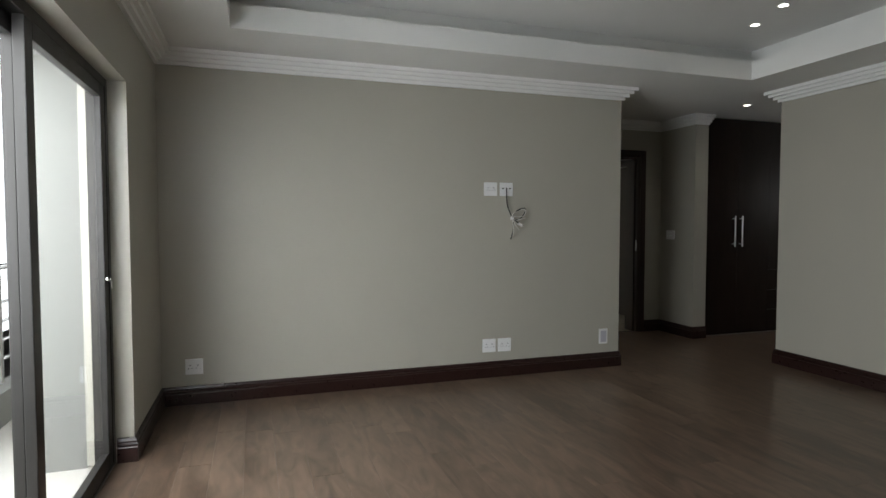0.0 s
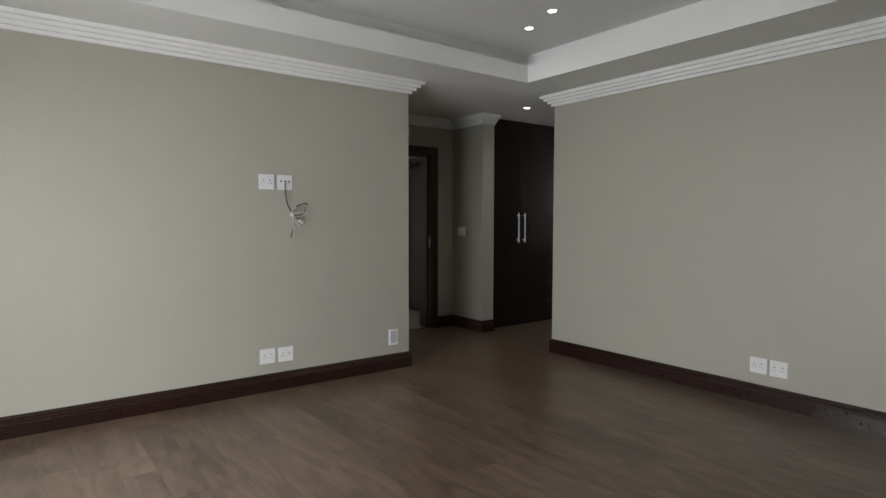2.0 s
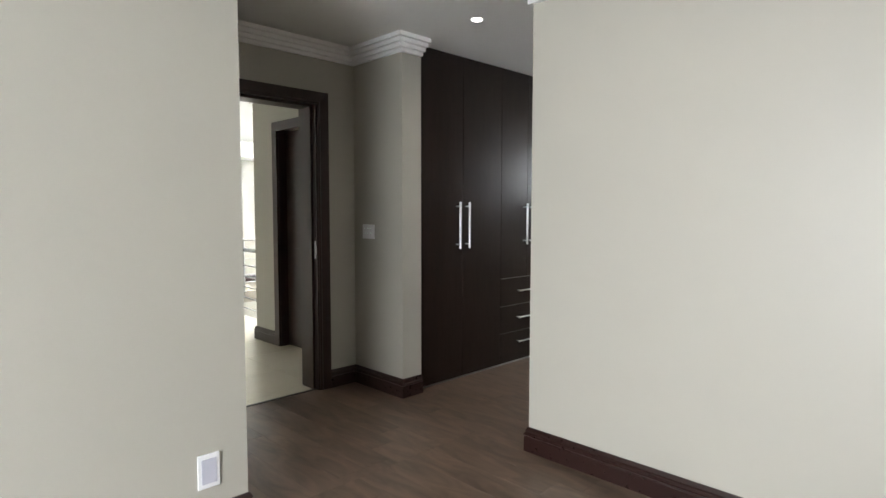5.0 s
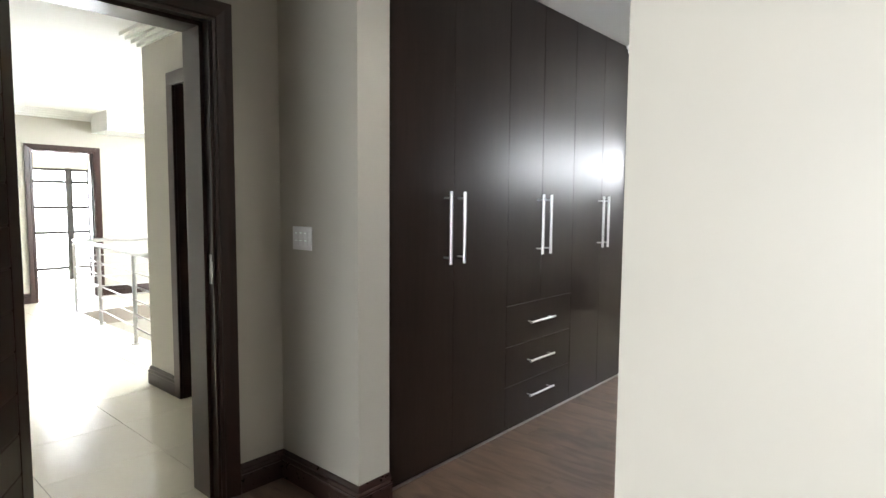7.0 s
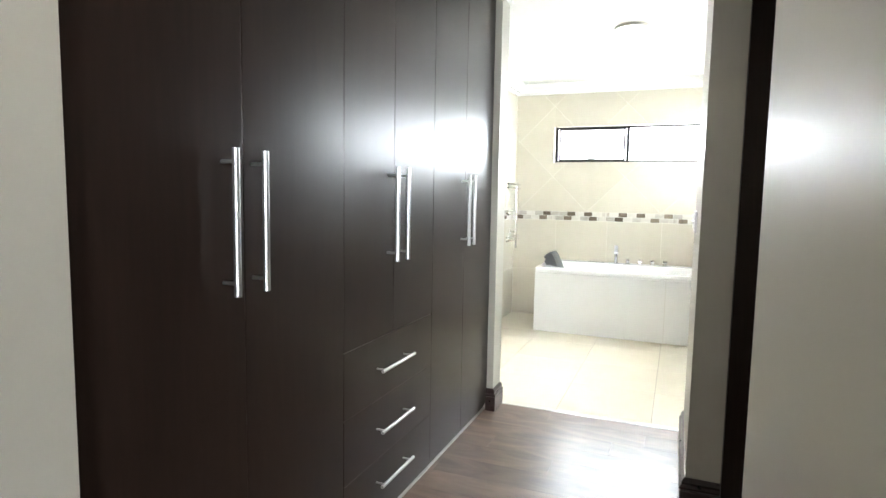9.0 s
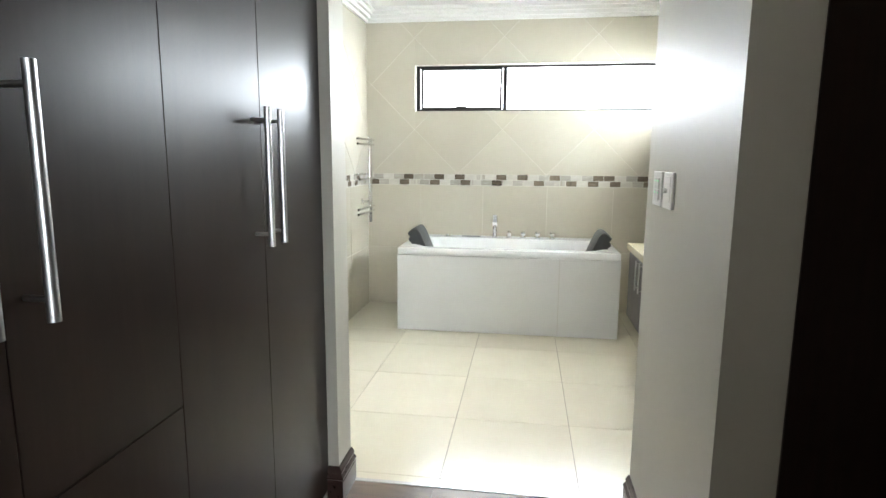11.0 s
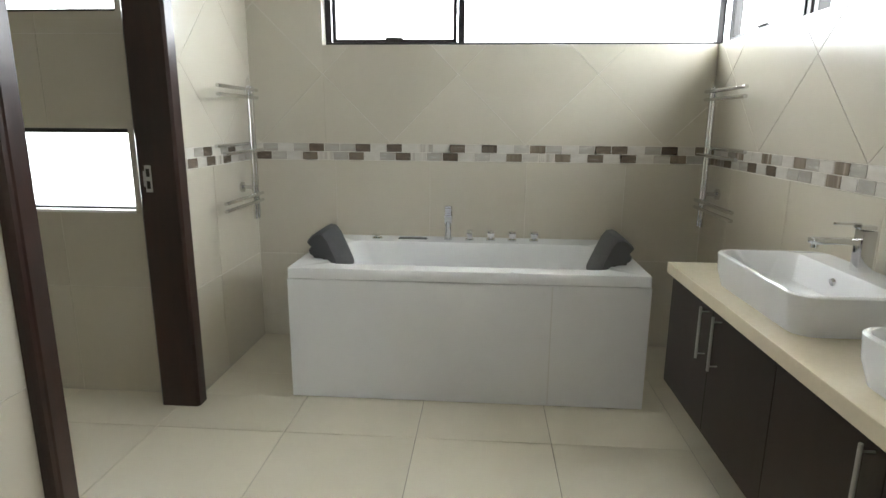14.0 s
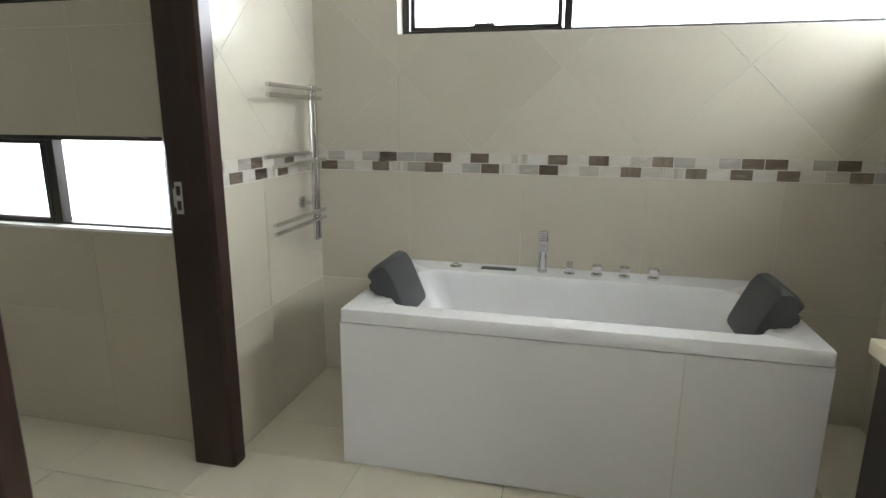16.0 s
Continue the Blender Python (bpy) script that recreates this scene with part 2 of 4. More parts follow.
# structure: bedroom, dressing passage, bathroom, landing
XW, XE, CE = -4.295, 1.405, 2.73
NX, NY, EY, EX1 = -0.163, -0.106, -0.533, 2.34
EY1 = -0.482
PX, PY = 1.508, 0.742
DX0, DX1, DH, DY = 0.372, 1.16, 2.272, 1.352
TOP = 3.2
SDN, SDS, SDH = -1.165, -3.64, 2.24
boxes("wall_north", M_WALL, [(XW - 0.25, NX, NY, NY + 0.15, 0, TOP), (NX - 0.15, NX, NY + 0.15, DY, 0, TOP)], "warm taupe painted bedroom wall with sockets")
boxes("wall_west", M_WALL, [(XW - 0.25, XW, SDN, NY, 0, TOP), (XW - 0.25, XW, -6.4, SDS, 0, TOP), (XW - 0.25, XW, SDS, SDN, SDH, TOP)], "taupe painted wall round the sliding patio door")
boxes("wall_south", M_WALL, [(XW - 0.25, EX1, -6.55, -6.4, 0, TOP)], "taupe painted bedroom wall")
bm = bmesh.new()
plan = ((XE, -6.4), (EX1, -6.4), (EX1, EY1), (XE, EY))
foot, head = ([bm.verts.new((x, y, z)) for x, y in plan] for z in (0, TOP))
bm.faces.new(foot[::-1])
bm.faces.new(head)
for k in range(4):
    bm.faces.new((foot[k], foot[(k + 1) % 4], head[(k + 1) % 4], head[k]))
solid("wall_east", bm, M_WALL, "taupe painted bedroom wall beside the dressing passage", "", "structure")
boxes("wall_door", M_WALL, [(NX - 0.15, DX0 - 0.02, DY, DY + 0.22, 0, TOP), (DX1 + 0.02, 1.70, DY, DY + 0.22, 0, TOP), (DX0 - 0.02, DX1 + 0.02, DY, DY + 0.22, DH + 0.02, TOP)], "taupe wall with the bedroom doorway")
bm = bmesh.new()
box(bm, PX, 1.70, PY, DY, 0, TOP)
solid("wall_pier", bm, M_WALL, "taupe painted wall nib with a light switch", "", "structure")
boxes("wall_wardrobe_back", M_WALL, [(1.70, 4.6, 1.38, 1.53, 0, TOP)], "plain wall behind the wardrobes")
boxes("wall_bath_west", M_WALL, [(4.47, 4.63, 0.742, 1.38, 0, TOP)], "painted wall nib beside the bathroom opening")
boxes("wall_bath_nib", M_WALL, [(3.70, 4.587, -0.555, -0.412, 0, TOP), (4.44, 4.62, -2.4, -0.555, 0, TOP)], "pale painted wall nib with bathroom light switches")
boxes("wall_wardrobe_south", M_WALL, [(EX1, 4.62, -2.55, -2.4, 0, TOP)], "taupe painted wall closing the dressing recess")

TT = 0.0018
BX, BN, BS, BC = 7.65, 1.495, -1.20, 2.68
WE = (-1.20, 1.046, 1.797, 2.20)
SW0 = 5.9
X1, N1, S1 = BX + TT, BN + TT, BS - TT
wall_be = boxes("wall_bath_east", M_WGROUT, [(X1, X1 + 0.22, WE[1], N1 + 0.12, 0, TOP), (X1, X1 + 0.22, S1 - 0.22, WE[1], 0, WE[2]), (X1, X1 + 0.22, S1 - 0.22, WE[1], WE[3], TOP)], "cream tiled bathroom wall with a high strip window")
wall_bs = boxes("wall_bath_south", M_WGROUT, [(4.62, SW0, S1 - 0.22, S1, 0, TOP), (SW0, X1, S1 - 0.22, S1, 0, WE[2]), (SW0, X1, S1 - 0.22, S1, WE[3], TOP)], "cream tiled bathroom wall with a high window")
WJ0, WJ1, WH = 5.795, 6.692, 2.30
wall_bn = boxes("wall_bath_north", M_WGROUT, [(4.6, WJ0, N1, N1 + 0.12, 0, TOP), (WJ1, X1, N1, N1 + 0.12, 0, TOP), (WJ0, WJ1, N1, N1 + 0.12, WH, TOP)], "cream tiled bathroom wall with the toilet room doorway")
WX = 6.79
WXT = WX + TT
WCL, WCH, WCY = (0.925, 1.322), (1.834, 2.25), (1.742, 3.2)
wall_wc = boxes("wall_wc_east", M_WGROUT, [(WXT, WXT + 0.2, N1 + 0.12, 3.6, a, b) for a, b in ((0, WCL[0]), (WCL[1], WCH[0]), (WCH[1], TOP))] + [(WXT, WXT + 0.2, c, d, a, b) for a, b in (WCL, WCH) for c, d in ((N1 + 0.12, WCY[0]), (WCY[1], 3.6))], "cream tiled toilet room wall with low and high windows")
boxes("wall_wc_north", M_WTILE, [(4.6, WXT, 3.6, 3.75, 0, TOP), (4.45, 4.6, 1.53, 3.75, 0, TOP)], "plain tiled toilet room wall")

# landing beyond the bedroom door
LX = 1.685
boxes("wall_landing_east", M_WALL, [(LX, LX + 0.15, DY + 0.22, 2.17, 0, TOP), (LX, LX + 0.15, 2.955, 3.47, 0, TOP), (LX, LX + 0.15, 2.17, 2.955, 2.285, TOP), (LX + 0.15, 6.5, 3.32, 3.47, 0, TOP)], "pale painted landing wall with a door")
boxes("wall_landing_west", M_WALL, [(-0.9, -0.75, DY + 0.22, 8.6, 0, TOP), (-0.75, -0.15, DY, DY + 0.15, 0, TOP)], "pale painted landing wall")
LY = 8.41
FX0, FX1, FH = 2.10, 2.89, 2.16
boxes("wall_landing_far", M_WALL, [(-0.9, FX0, LY, LY + 0.15, 0, TOP), (FX1, 6.5, LY, LY + 0.15, 0, TOP), (FX0, FX1, LY, LY + 0.15, FH, TOP)], "pale painted far landing wall with an open doorway")
boxes("wall_landing_stair", M_WALL, [(6.5, 6.65, 3.326, 8.65, -3, TOP)], "pale painted stairwell wall")
boxes("wall_far_room", M_WALL, [(0.4, 0.55, LY + 0.15, 11.6, 0, TOP), (5.2, 5.35, LY + 0.15, 11.6, 0, TOP)], "pale painted wall of the far room")

boxes("ceiling_landing", M_WHITE, [(-0.9, 6.65, DY + 0.225, 11.6, CE, CE + 0.1), (2.87, 6.5, 7.75, 8.41, 2.45, CE)], "white plaster landing ceiling")
boxes("ceiling_bath", M_WHITE, [(4.625, BX + 0.25, BS - 0.25, 3.75, BC, BC + 0.1)], "white plaster bathroom ceiling")
TX0, TX1, TY0, TY1 = -3.735, 0.755, -5.4, -0.78
boxes("ceiling_bedroom", M_WHITE, [
    (XW - 0.25, TX0, -6.55, 1.55, CE, CE + 0.17), (TX1, 4.62, -6.55, 1.55, CE, CE + 0.17),
    (TX0, TX1, TY1, 1.55, CE, CE + 0.17), (TX0, TX1, -6.55, TY0, CE, CE + 0.17),
    (TX0 - 0.2, TX1 + 0.2, TY0 - 0.2, TY1 + 0.2, 3.06, 3.2),
    (TX0 - 0.22, TX0 - 0.2, TY0 - 0.2, TY1 + 0.2, CE + 0.17, 3.06), (TX1 + 0.2, TX1 + 0.22, TY0 - 0.2, TY1 + 0.2, CE + 0.17, 3.06),
    (TX0 - 0.2, TX1 + 0.2, TY1 + 0.2, TY1 + 0.22, CE + 0.17, 3.06), (TX0 - 0.2, TX1 + 0.2, TY0 - 0.22, TY0 - 0.2, CE + 0.17, 3.06)], "white plaster ceiling with a recessed tray")
cornice([(XW, SDS), (XW, NY), (NX, NY), (NX, DY), (PX, DY), (PX, PY), (1.70, PY)], CE)
cornice([(EX1, EY1), (XE, EY), (XE, -6.4), (XW, -6.4), (XW, SDS)], CE)
skirting([(XW - 0.09, SDN), (XW, SDN), (XW, NY), (NX, NY), (NX, DY), (DX0 - 0.095, DY)])
skirting([(DX1 + 0.095, DY), (PX, DY), (PX, PY), (1.70, PY)])
skirting([(EX1, EY1), (XE, EY), (XE, -6.4), (XW, -6.4), (XW, SDS)])
skirting([(4.47, 0.785), (4.47, 0.742), (4.63, 0.742)])
skirting([(4.587, -0.412), (3.70, -0.412), (3.70, -0.555)])
skirting([(3.70, -2.4), (EX1, -2.4), (EX1, EY1)])

floor = boxes("floor", M_BLACK, [(XW - 0.1, 1.9, -6.55, DY + 0.03, -0.12, -0.012), (1.9, 4.62, -2.5, 1.5, -0.12, -0.012)], "brown wood-look vinyl plank floor")
bath_floor = boxes("floor_bath", M_GROUT, [(4.62, BX + 0.2, BS - 0.2, 3.75, -0.12, -0.003)], "cream polished porcelain tiled floor")
landing_floor = boxes("floor_landing", M_GROUT, [(-0.9, 2.25, DY + 0.03, 8.65, -0.2, -0.003), (2.25, 6.5, 7.2, 8.65, -0.2, -0.003), (0.4, 5.35, 8.65, 11.8, -0.2, -0.003)], "cream porcelain tiled landing floor")


# tiles, planks and mosaic as single pieces
PIECES = {}


def piece_mesh(key, poly, depth, material, edge=0.0012):
    """A thin slab over a plan polygon, its front edge eased; meshes are shared between alike pieces."""
    if key in PIECES:
        return PIECES[key]
    n = len(poly)
    c = Vector((sum(p[0] for p in poly) / n, sum(p[1] for p in poly) / n))
    size = max(0.01, min((Vector(p) - c).length for p in poly))
    k = 1 - edge / size
    verts = [(x, y, 0) for x, y in poly] + [(x, y, depth - edge) for x, y in poly] + [(c.x + (x - c.x) * k, c.y + (y - c.y) * k, depth) for x, y in poly]
    faces = [tuple(range(2 * n, 3 * n))]
    for r in (0, n):
        for i in range(n):
            j = (i + 1) % n
            faces.append((r + i, r + j, r + n + j, r + n + i))
    me = bpy.data.meshes.new(key)
    me.from_pydata(verts, [], faces)
    me.materials.append(material)
    PIECES[key] = me
    return me


def lay(name, me, parent, m):
    ob = new(name, me)
    ob.matrix_basis = m
    ob.parent = parent
    return ob


def clip(poly, u0, u1, v0, v1):
    for axis, lim, keep in ((0, u0, 1), (0, u1, -1), (1, v0, 1), (1, v1, -1)):
        out = []
        for a, b in zip(poly, poly[1:] + poly[:1]):
            da, db = (a[axis] - lim) * keep, (b[axis] - lim) * keep
            if da >= 0:
                out.append(a)
            if (da > 0 > db) or (da < 0 < db):
                s = da / (da - db)
                out.append(tuple(a[i] + (b[i] - a[i]) * s for i in (0, 1)))
        poly = out
        if len(poly) < 3:
            return []
    return poly


def facing(origin, u_axis):
    """A pose whose x runs along the wall, y up and z out of the wall."""
    u = Vector(u_axis)
    w = u.cross(Vector((0, 0, 1)))
    m = Matrix((u, Vector((0, 0, 1)), w)).transposed().to_4x4()
    return Matrix.Translation(origin) @ m


def tile_field(wall, origin, u_axis, joints, rows, rects, tag):
    base = facing(origin, u_axis)
    for a, b in zip(joints, joints[1:]):
        for lo, hi in rows:
            for u0, u1, v0, v1 in rects:
                p = clip([(a + 0.0016, lo + 0.0016), (b - 0.0016, lo + 0.0016), (b - 0.0016, hi - 0.0016), (a + 0.0016, hi - 0.0016)], u0, u1, v0, v1)
                if p:
                    q = [(round(x - p[0][0], 3), round(y - p[0][1], 3)) for x, y in p]
                    me = piece_mesh("tile_%s" % (q,), q, TT, M_WTILE)
                    lay("tile", me, wall, base @ Matrix.Translation((p[0][0], p[0][1], 0)))


DIAG = 0.8


def diagonal_field(wall, origin, u_axis, phase, z0, rects, tag):
    base = facing(origin, u_axis)
    h = DIAG / 2
    e = h - 0.0024
    u_lo, u_hi = min(r[0] for r in rects), max(r[1] for r in rects)
    count = 0
    for j in range(-1, 6):
        for i in range(int((u_lo - phase) / h) - 2, int((u_hi - phase) / h) + 3):
            if (i + j) % 2 == 0:
                continue
            cu, cv = phase + i * h, z0 + j * h
            for r in rects:
                p = clip([(cu, cv - e), (cu + e, cv), (cu, cv + e), (cu - e, cv)], *r)
                if p:
                    me = piece_mesh("%s_%d" % (tag, count), [(x - cu, y - cv) for x, y in p], TT, M_WTILE)
                    count += 1
                    lay("tile", me, wall, base @ Matrix.Translation((cu, cv, 0)))


rng = random.Random(5)


def mosaic_band(wall, origin, u_axis, u0, u1, rows=("", ""), lead=(0.0, 0.0)):
    """Two courses of glass and stone mosaic; 'rows' names the tiles in order: w white, g grey, s streaked, b brown, t taupe."""
    base = facing(origin, u_axis)
    for row, (lo, hi) in enumerate(((1.134, 1.182), (1.184, 1.232))):
        u = u0
        tiles = iter(rows[row])
        first = lead[row]
        while u < u1:
            w = min(first or 0.093, u1 - u)
            first = 0.0
            if w < 0.012:
                break
            pick = next(tiles, None) or rng.choices("wgsbt", (0.3, 0.27, 0.1, 0.2, 0.13))[0]
            me = piece_mesh("mosaic_%s_%.3f" % (pick, w), [(0.001, 0.001), (w - 0.001, 0.001), (w - 0.001, hi - lo - 0.001), (0.001, hi - lo - 0.001)], TT, M_MOS[pick])
            lay("mosaic_tile", me, wall, base @ Matrix.Translation((u, lo, 0)))
            u += w + 0.002


LOW = [(0.0, 0.545), (0.545, 1.132)]
TC = BC - 0.0
# east wall: u runs south from the north corner
tile_field(wall_be, (X1, BN, 0), (0, -1, 0), [0.0] + [BN - 0.992 + 0.578 * k for k in range(4)] + [BN - BS], LOW, [(0, BN - BS, 0, 1.132)], "be")
mosaic_band(wall_be, (X1, BN, 0), (0, -1, 0), 0.002, BN - BS, ("gbgwbsgbwgbsgbwgwtgstwbwbwgtgw", "wgwgbggbwbwswbwtwgtgwgbbwgbwtw"), (0.0122, 0.054))
diagonal_field(wall_be, (X1, BN, 0), (0, -1, 0), BN - 0.65, 1.234, [(0, BN - WE[1], 1.234, TC), (BN - WE[1], BN - BS, 1.234, WE[2]), (BN - WE[1], BN - BS, WE[3], TC)], "diag_be")
# north wall: u runs east
for u0, u1, k0 in ((4.62, WJ0, 0), (WJ1, BX, 1)):
    js = sorted({u0, u1} | {x for x in [7.1 - 0.593 * k for k in range(-1, 5)] if u0 + 0.03 < x < u1 - 0.03})
    tile_field(wall_bn, (0, N1, 0), (1, 0, 0), js, LOW, [(u0, u1, 0, 1.132)], "bn")
    mosaic_band(wall_bn, (0, N1, 0), (1, 0, 0), u0, u1, ("gwbwbsbwwgw", "wgwgbwgbwgwg") if k0 else ("", ""), (0.06, 0.03))
    diagonal_field(wall_bn, (0, N1, 0), (1, 0, 0), 7.24, 1.234, [(u0, u1, 1.234, TC)], "diag_bn%d" % k0)
# south wall: u runs west from the corner
SL = BX - 4.62
tile_field(wall_bs, (BX, S1, 0), (-1, 0, 0), [0.0] + [0.35 + 0.593 * k for k in range(5)] + [SL], LOW, [(0, SL, 0, 1.132)], "bs")
mosaic_band(wall_bs, (BX, S1, 0), (-1, 0, 0), 0.0, SL, ("gtsbwgbwbwggwtwgwbsgw", "bwwgtwwtgwtgwtgwsgbwg"), (0.05, 0.09))
diagonal_field(wall_bs, (BX, S1, 0), (-1, 0, 0), 0.62, 1.234, [(0, BX - SW0, 1.234, WE[2]), (0, BX - SW0, WE[3], TC), (BX - SW0, SL, 1.234, TC)], "diag_bs")
# toilet room wall: u runs south
js = [0.0] + [3.6 - 3.312 + 0.593 * k for k in range(4)] + [3.6 - N1 - 0.12]
LU = 3.6 - N1 - 0.12
wa, wb = 3.6 - WCY[1], 3.6 - WCY[0]
rects = [(0, LU, 0, WCL[0]), (0, LU, WCL[1], WCH[0]), (0, LU, WCH[1], TC), (0, wa, WCL[0], WCL[1]), (wb, LU, WCL[0], WCL[1]), (0, wa, WCH[0], WCH[1]), (wb, LU, WCH[0], WCH[1])]
tile_field(wall_wc, (WXT, 3.6, 0), (0, -1, 0), js, [(0, 0.555)] + [(0.555 + 0.593 * k, 0.555 + 0.593 * (k + 1)) for k in range(4)], rects, "wc")

TILE = piece_mesh("floor_tile", [(0.0012, 0.0012), (0.5918, 0.0012), (0.5918, 0.5918), (0.0012, 0.5918)], 0.006, M_TILE)


def floor_tiles(parent, x0, x1, y0, y1, px, py, name="tile"):
    i0, i1 = math.floor((x0 - px) / 0.593), math.ceil((x1 - px) / 0.593)
    j0, j1 = math.floor((y0 - py) / 0.593), math.ceil((y1 - py) / 0.593)
    for i in range(i0, i1):
        for j in range(j0, j1):
            a, b = px + i * 0.593, py + j * 0.593
            p = clip([(0.0012, 0.0012), (0.5918, 0.0012), (0.5918, 0.5918), (0.0012, 0.5918)], x0 - a, x1 - a, y0 - b, y1 - b)
            if not p:
                continue
            q = [(round(u, 3), round(v, 3)) for u, v in p]
            me = TILE if len(p) == 4 and abs(p[2][0] - p[0][0]) > 0.589 and abs(p[2][1] - p[0][1]) > 0.589 else piece_mesh("ft_%s" % (q,), q, 0.006, M_TILE)
            lay(name, me, parent, Matrix.Translation((a, b, -0.006)))


floor_tiles(bath_floor, 4.62, WX, BS, 3.6, 6.465 - 0.593 * 4, 0.362 - 0.593 * 3)
floor_tiles(bath_floor, WX, BX, BS, BN, 6.465, 0.362 - 0.593 * 3)
floor_tiles(landing_floor, -0.75, 2.25, DY + 0.055, LY, 0.02, 1.55 - 0.593)
floor_tiles(landing_floor, 2.25, 6.5, 7.2, LY, 0.02, 1.55 - 0.593)
floor_tiles(landing_floor, FX0 - 0.6, FX1 + 1.2, LY, 11.4, 0.02, 1.55 - 0.593)

prng = random.Random(11)


def planks(x0, x1, y0, y1):
    n = math.ceil((x1 - x0) / 0.18)
    for i in range(n):
        a = x0 + i * 0.18
        w = min(0.18, x1 - a) - 0.0007
        y = y0 - prng.uniform(0, 1.15)
        while y < y1:
            lo, hi = max(y, y0), min(y + 1.22, y1)
            if hi - lo > 0.01:
                ln = round(hi - lo - 0.0007, 3)
                me = piece_mesh("plank_%.3f_%.3f" % (w, ln), [(0, 0), (w, 0), (w, ln), (0, ln)], 0.011, M_PLANK, 0.0005)
                lay("plank", me, floor, Matrix.Translation((a, lo, -0.011)))
            y += 1.22


planks(XW - 0.1, XE, -6.4, NY)
planks(NX, XE, NY, DY + 0.03)
planks(XE, 4.62, EY, 0.82)
planks(XE, 1.70, 0.82, DY + 0.03)
planks(EX1, 3.75, -2.4, EY)
boxes("trim_threshold", M_STEEL, [(4.612, 4.632, -0.412, 0.742, -0.01, 0.003)], "thin metal threshold strip at the bathroom")
boxes("trim_threshold", M_ALU, [(DX0, DX1, DY + 0.03, DY + 0.055, -0.01, 0.004)], "dark threshold strip at the bedroom door")


# fitted wardrobes
def bar_handle(parent, a, b, out, r=0.0095, gap=0.045):
    """A steel bar handle from a to b, on two posts that run back against 'out'."""
    a, b, out = Vector(a), Vector(b), Vector(out)
    bm = bmesh.new()
    tube(bm, a, b, r, 16)
    for s in (0.09, 0.91):
        p = a.lerp(b, s)
        tube(bm, p, p - out * gap, r * 0.55, 10)
    return part("handle", bm, M_STEEL, parent, "brushed steel bar handle", smooth=True)


WF = 0.785


def front(name, parent, x0, x1, z0, z1, y=WF, t=0.018):
    bm = bmesh.new()
    box(bm, x0 + 0.0015, x1 - 0.0015, y, y + t, z0 + 0.0015, z1 - 0.0015, 0.001)
    return part(name, bm, M_CUP, parent)


def wardrobe(x0, xm, x1, label, drawers=False, grips=(0.055, 0.031)):
    w = empty("wardrobe", (0, 0, 0), label, "wardrobe", "wardrobes along the passage")
    bm = bmesh.new()
    box(bm, x0, x1, WF + 0.019, 1.37, 0.05, 2.722)
    part("body", bm, M_CUP, w)
    bm = bmesh.new()
    box(bm, x0, x1, WF + 0.022, WF + 0.04, 0.0, 0.05)
    part("plinth", bm, M_CUP, w)
    bm = bmesh.new()
    box(bm, x0, x1, WF + 0.012, WF + 0.021, 0.0, 0.012)
    part("floor_trim", bm, M_STEEL, w, "thin grey metal floor trim")
    low = 0.815 if drawers else 0.045
    for a, b, hx in ((x0, xm, xm - grips[0]), (xm, x1, xm + grips[1])):
        d = front("door", w, a, b, low, 2.722)
        bar_handle(d, (hx, WF - 0.048, 1.125), (hx, WF - 0.048, 1.513), (0, -1, 0), gap=0.049)
    if drawers:
        for lo, hi, hz in ((0.555, 0.815, 0.69), (0.30, 0.555, 0.435), (0.045, 0.30, 0.205)):
            d = front("drawer", w, x0, x1, lo, hi)
            bar_handle(d, (xm - 0.165, WF - 0.042, hz), (xm + 0.135, WF - 0.042, hz), (0, -1, 0), 0.007, 0.043)
    return w


wardrobe(1.705, 2.222, 2.732, "tall dark wenge two-door wardrobe with steel bar handles", grips=(0.080, 0.034))
wardrobe(2.732, 3.122, 3.54, "tall dark wenge wardrobe with three drawers below", True, (0.058, 0.040))
wardrobe(3.54, 3.985, 4.47, "tall dark wenge wardrobe beside the bathroom opening")

WSX = 3.70
side = empty("wardrobe", (0, 0, 0), "dark wenge wardrobe in the dressing recess", "wardrobe", "wardrobes along the passage")
bm = bmesh.new()
box(bm, WSX + 0.019, 4.43, -2.39, -0.557, 0.05, 2.722)
part("body", bm, M_CUP, side)
bm = bmesh.new()
box(bm, WSX + 0.022, WSX + 0.04, -2.39, -0.557, 0, 0.05)
part("plinth", bm, M_CUP, side)
for a, b, hy in ((-0.98, -0.557, -0.905), (-1.44, -0.98, -1.163), (-1.9, -1.44, -1.86), (-2.39, -1.9, -1.94)):
    bm = bmesh.new()
    box(bm, WSX, WSX + 0.018, a + 0.0015, b - 0.0015, 0.045, 2.722, 0.001)
    d = part("door", bm, M_CUP, side)
    bar_handle(d, (WSX - 0.048, hy, 1.12), (WSX - 0.048, hy, 1.475), (-1, 0, 0), gap=0.049)


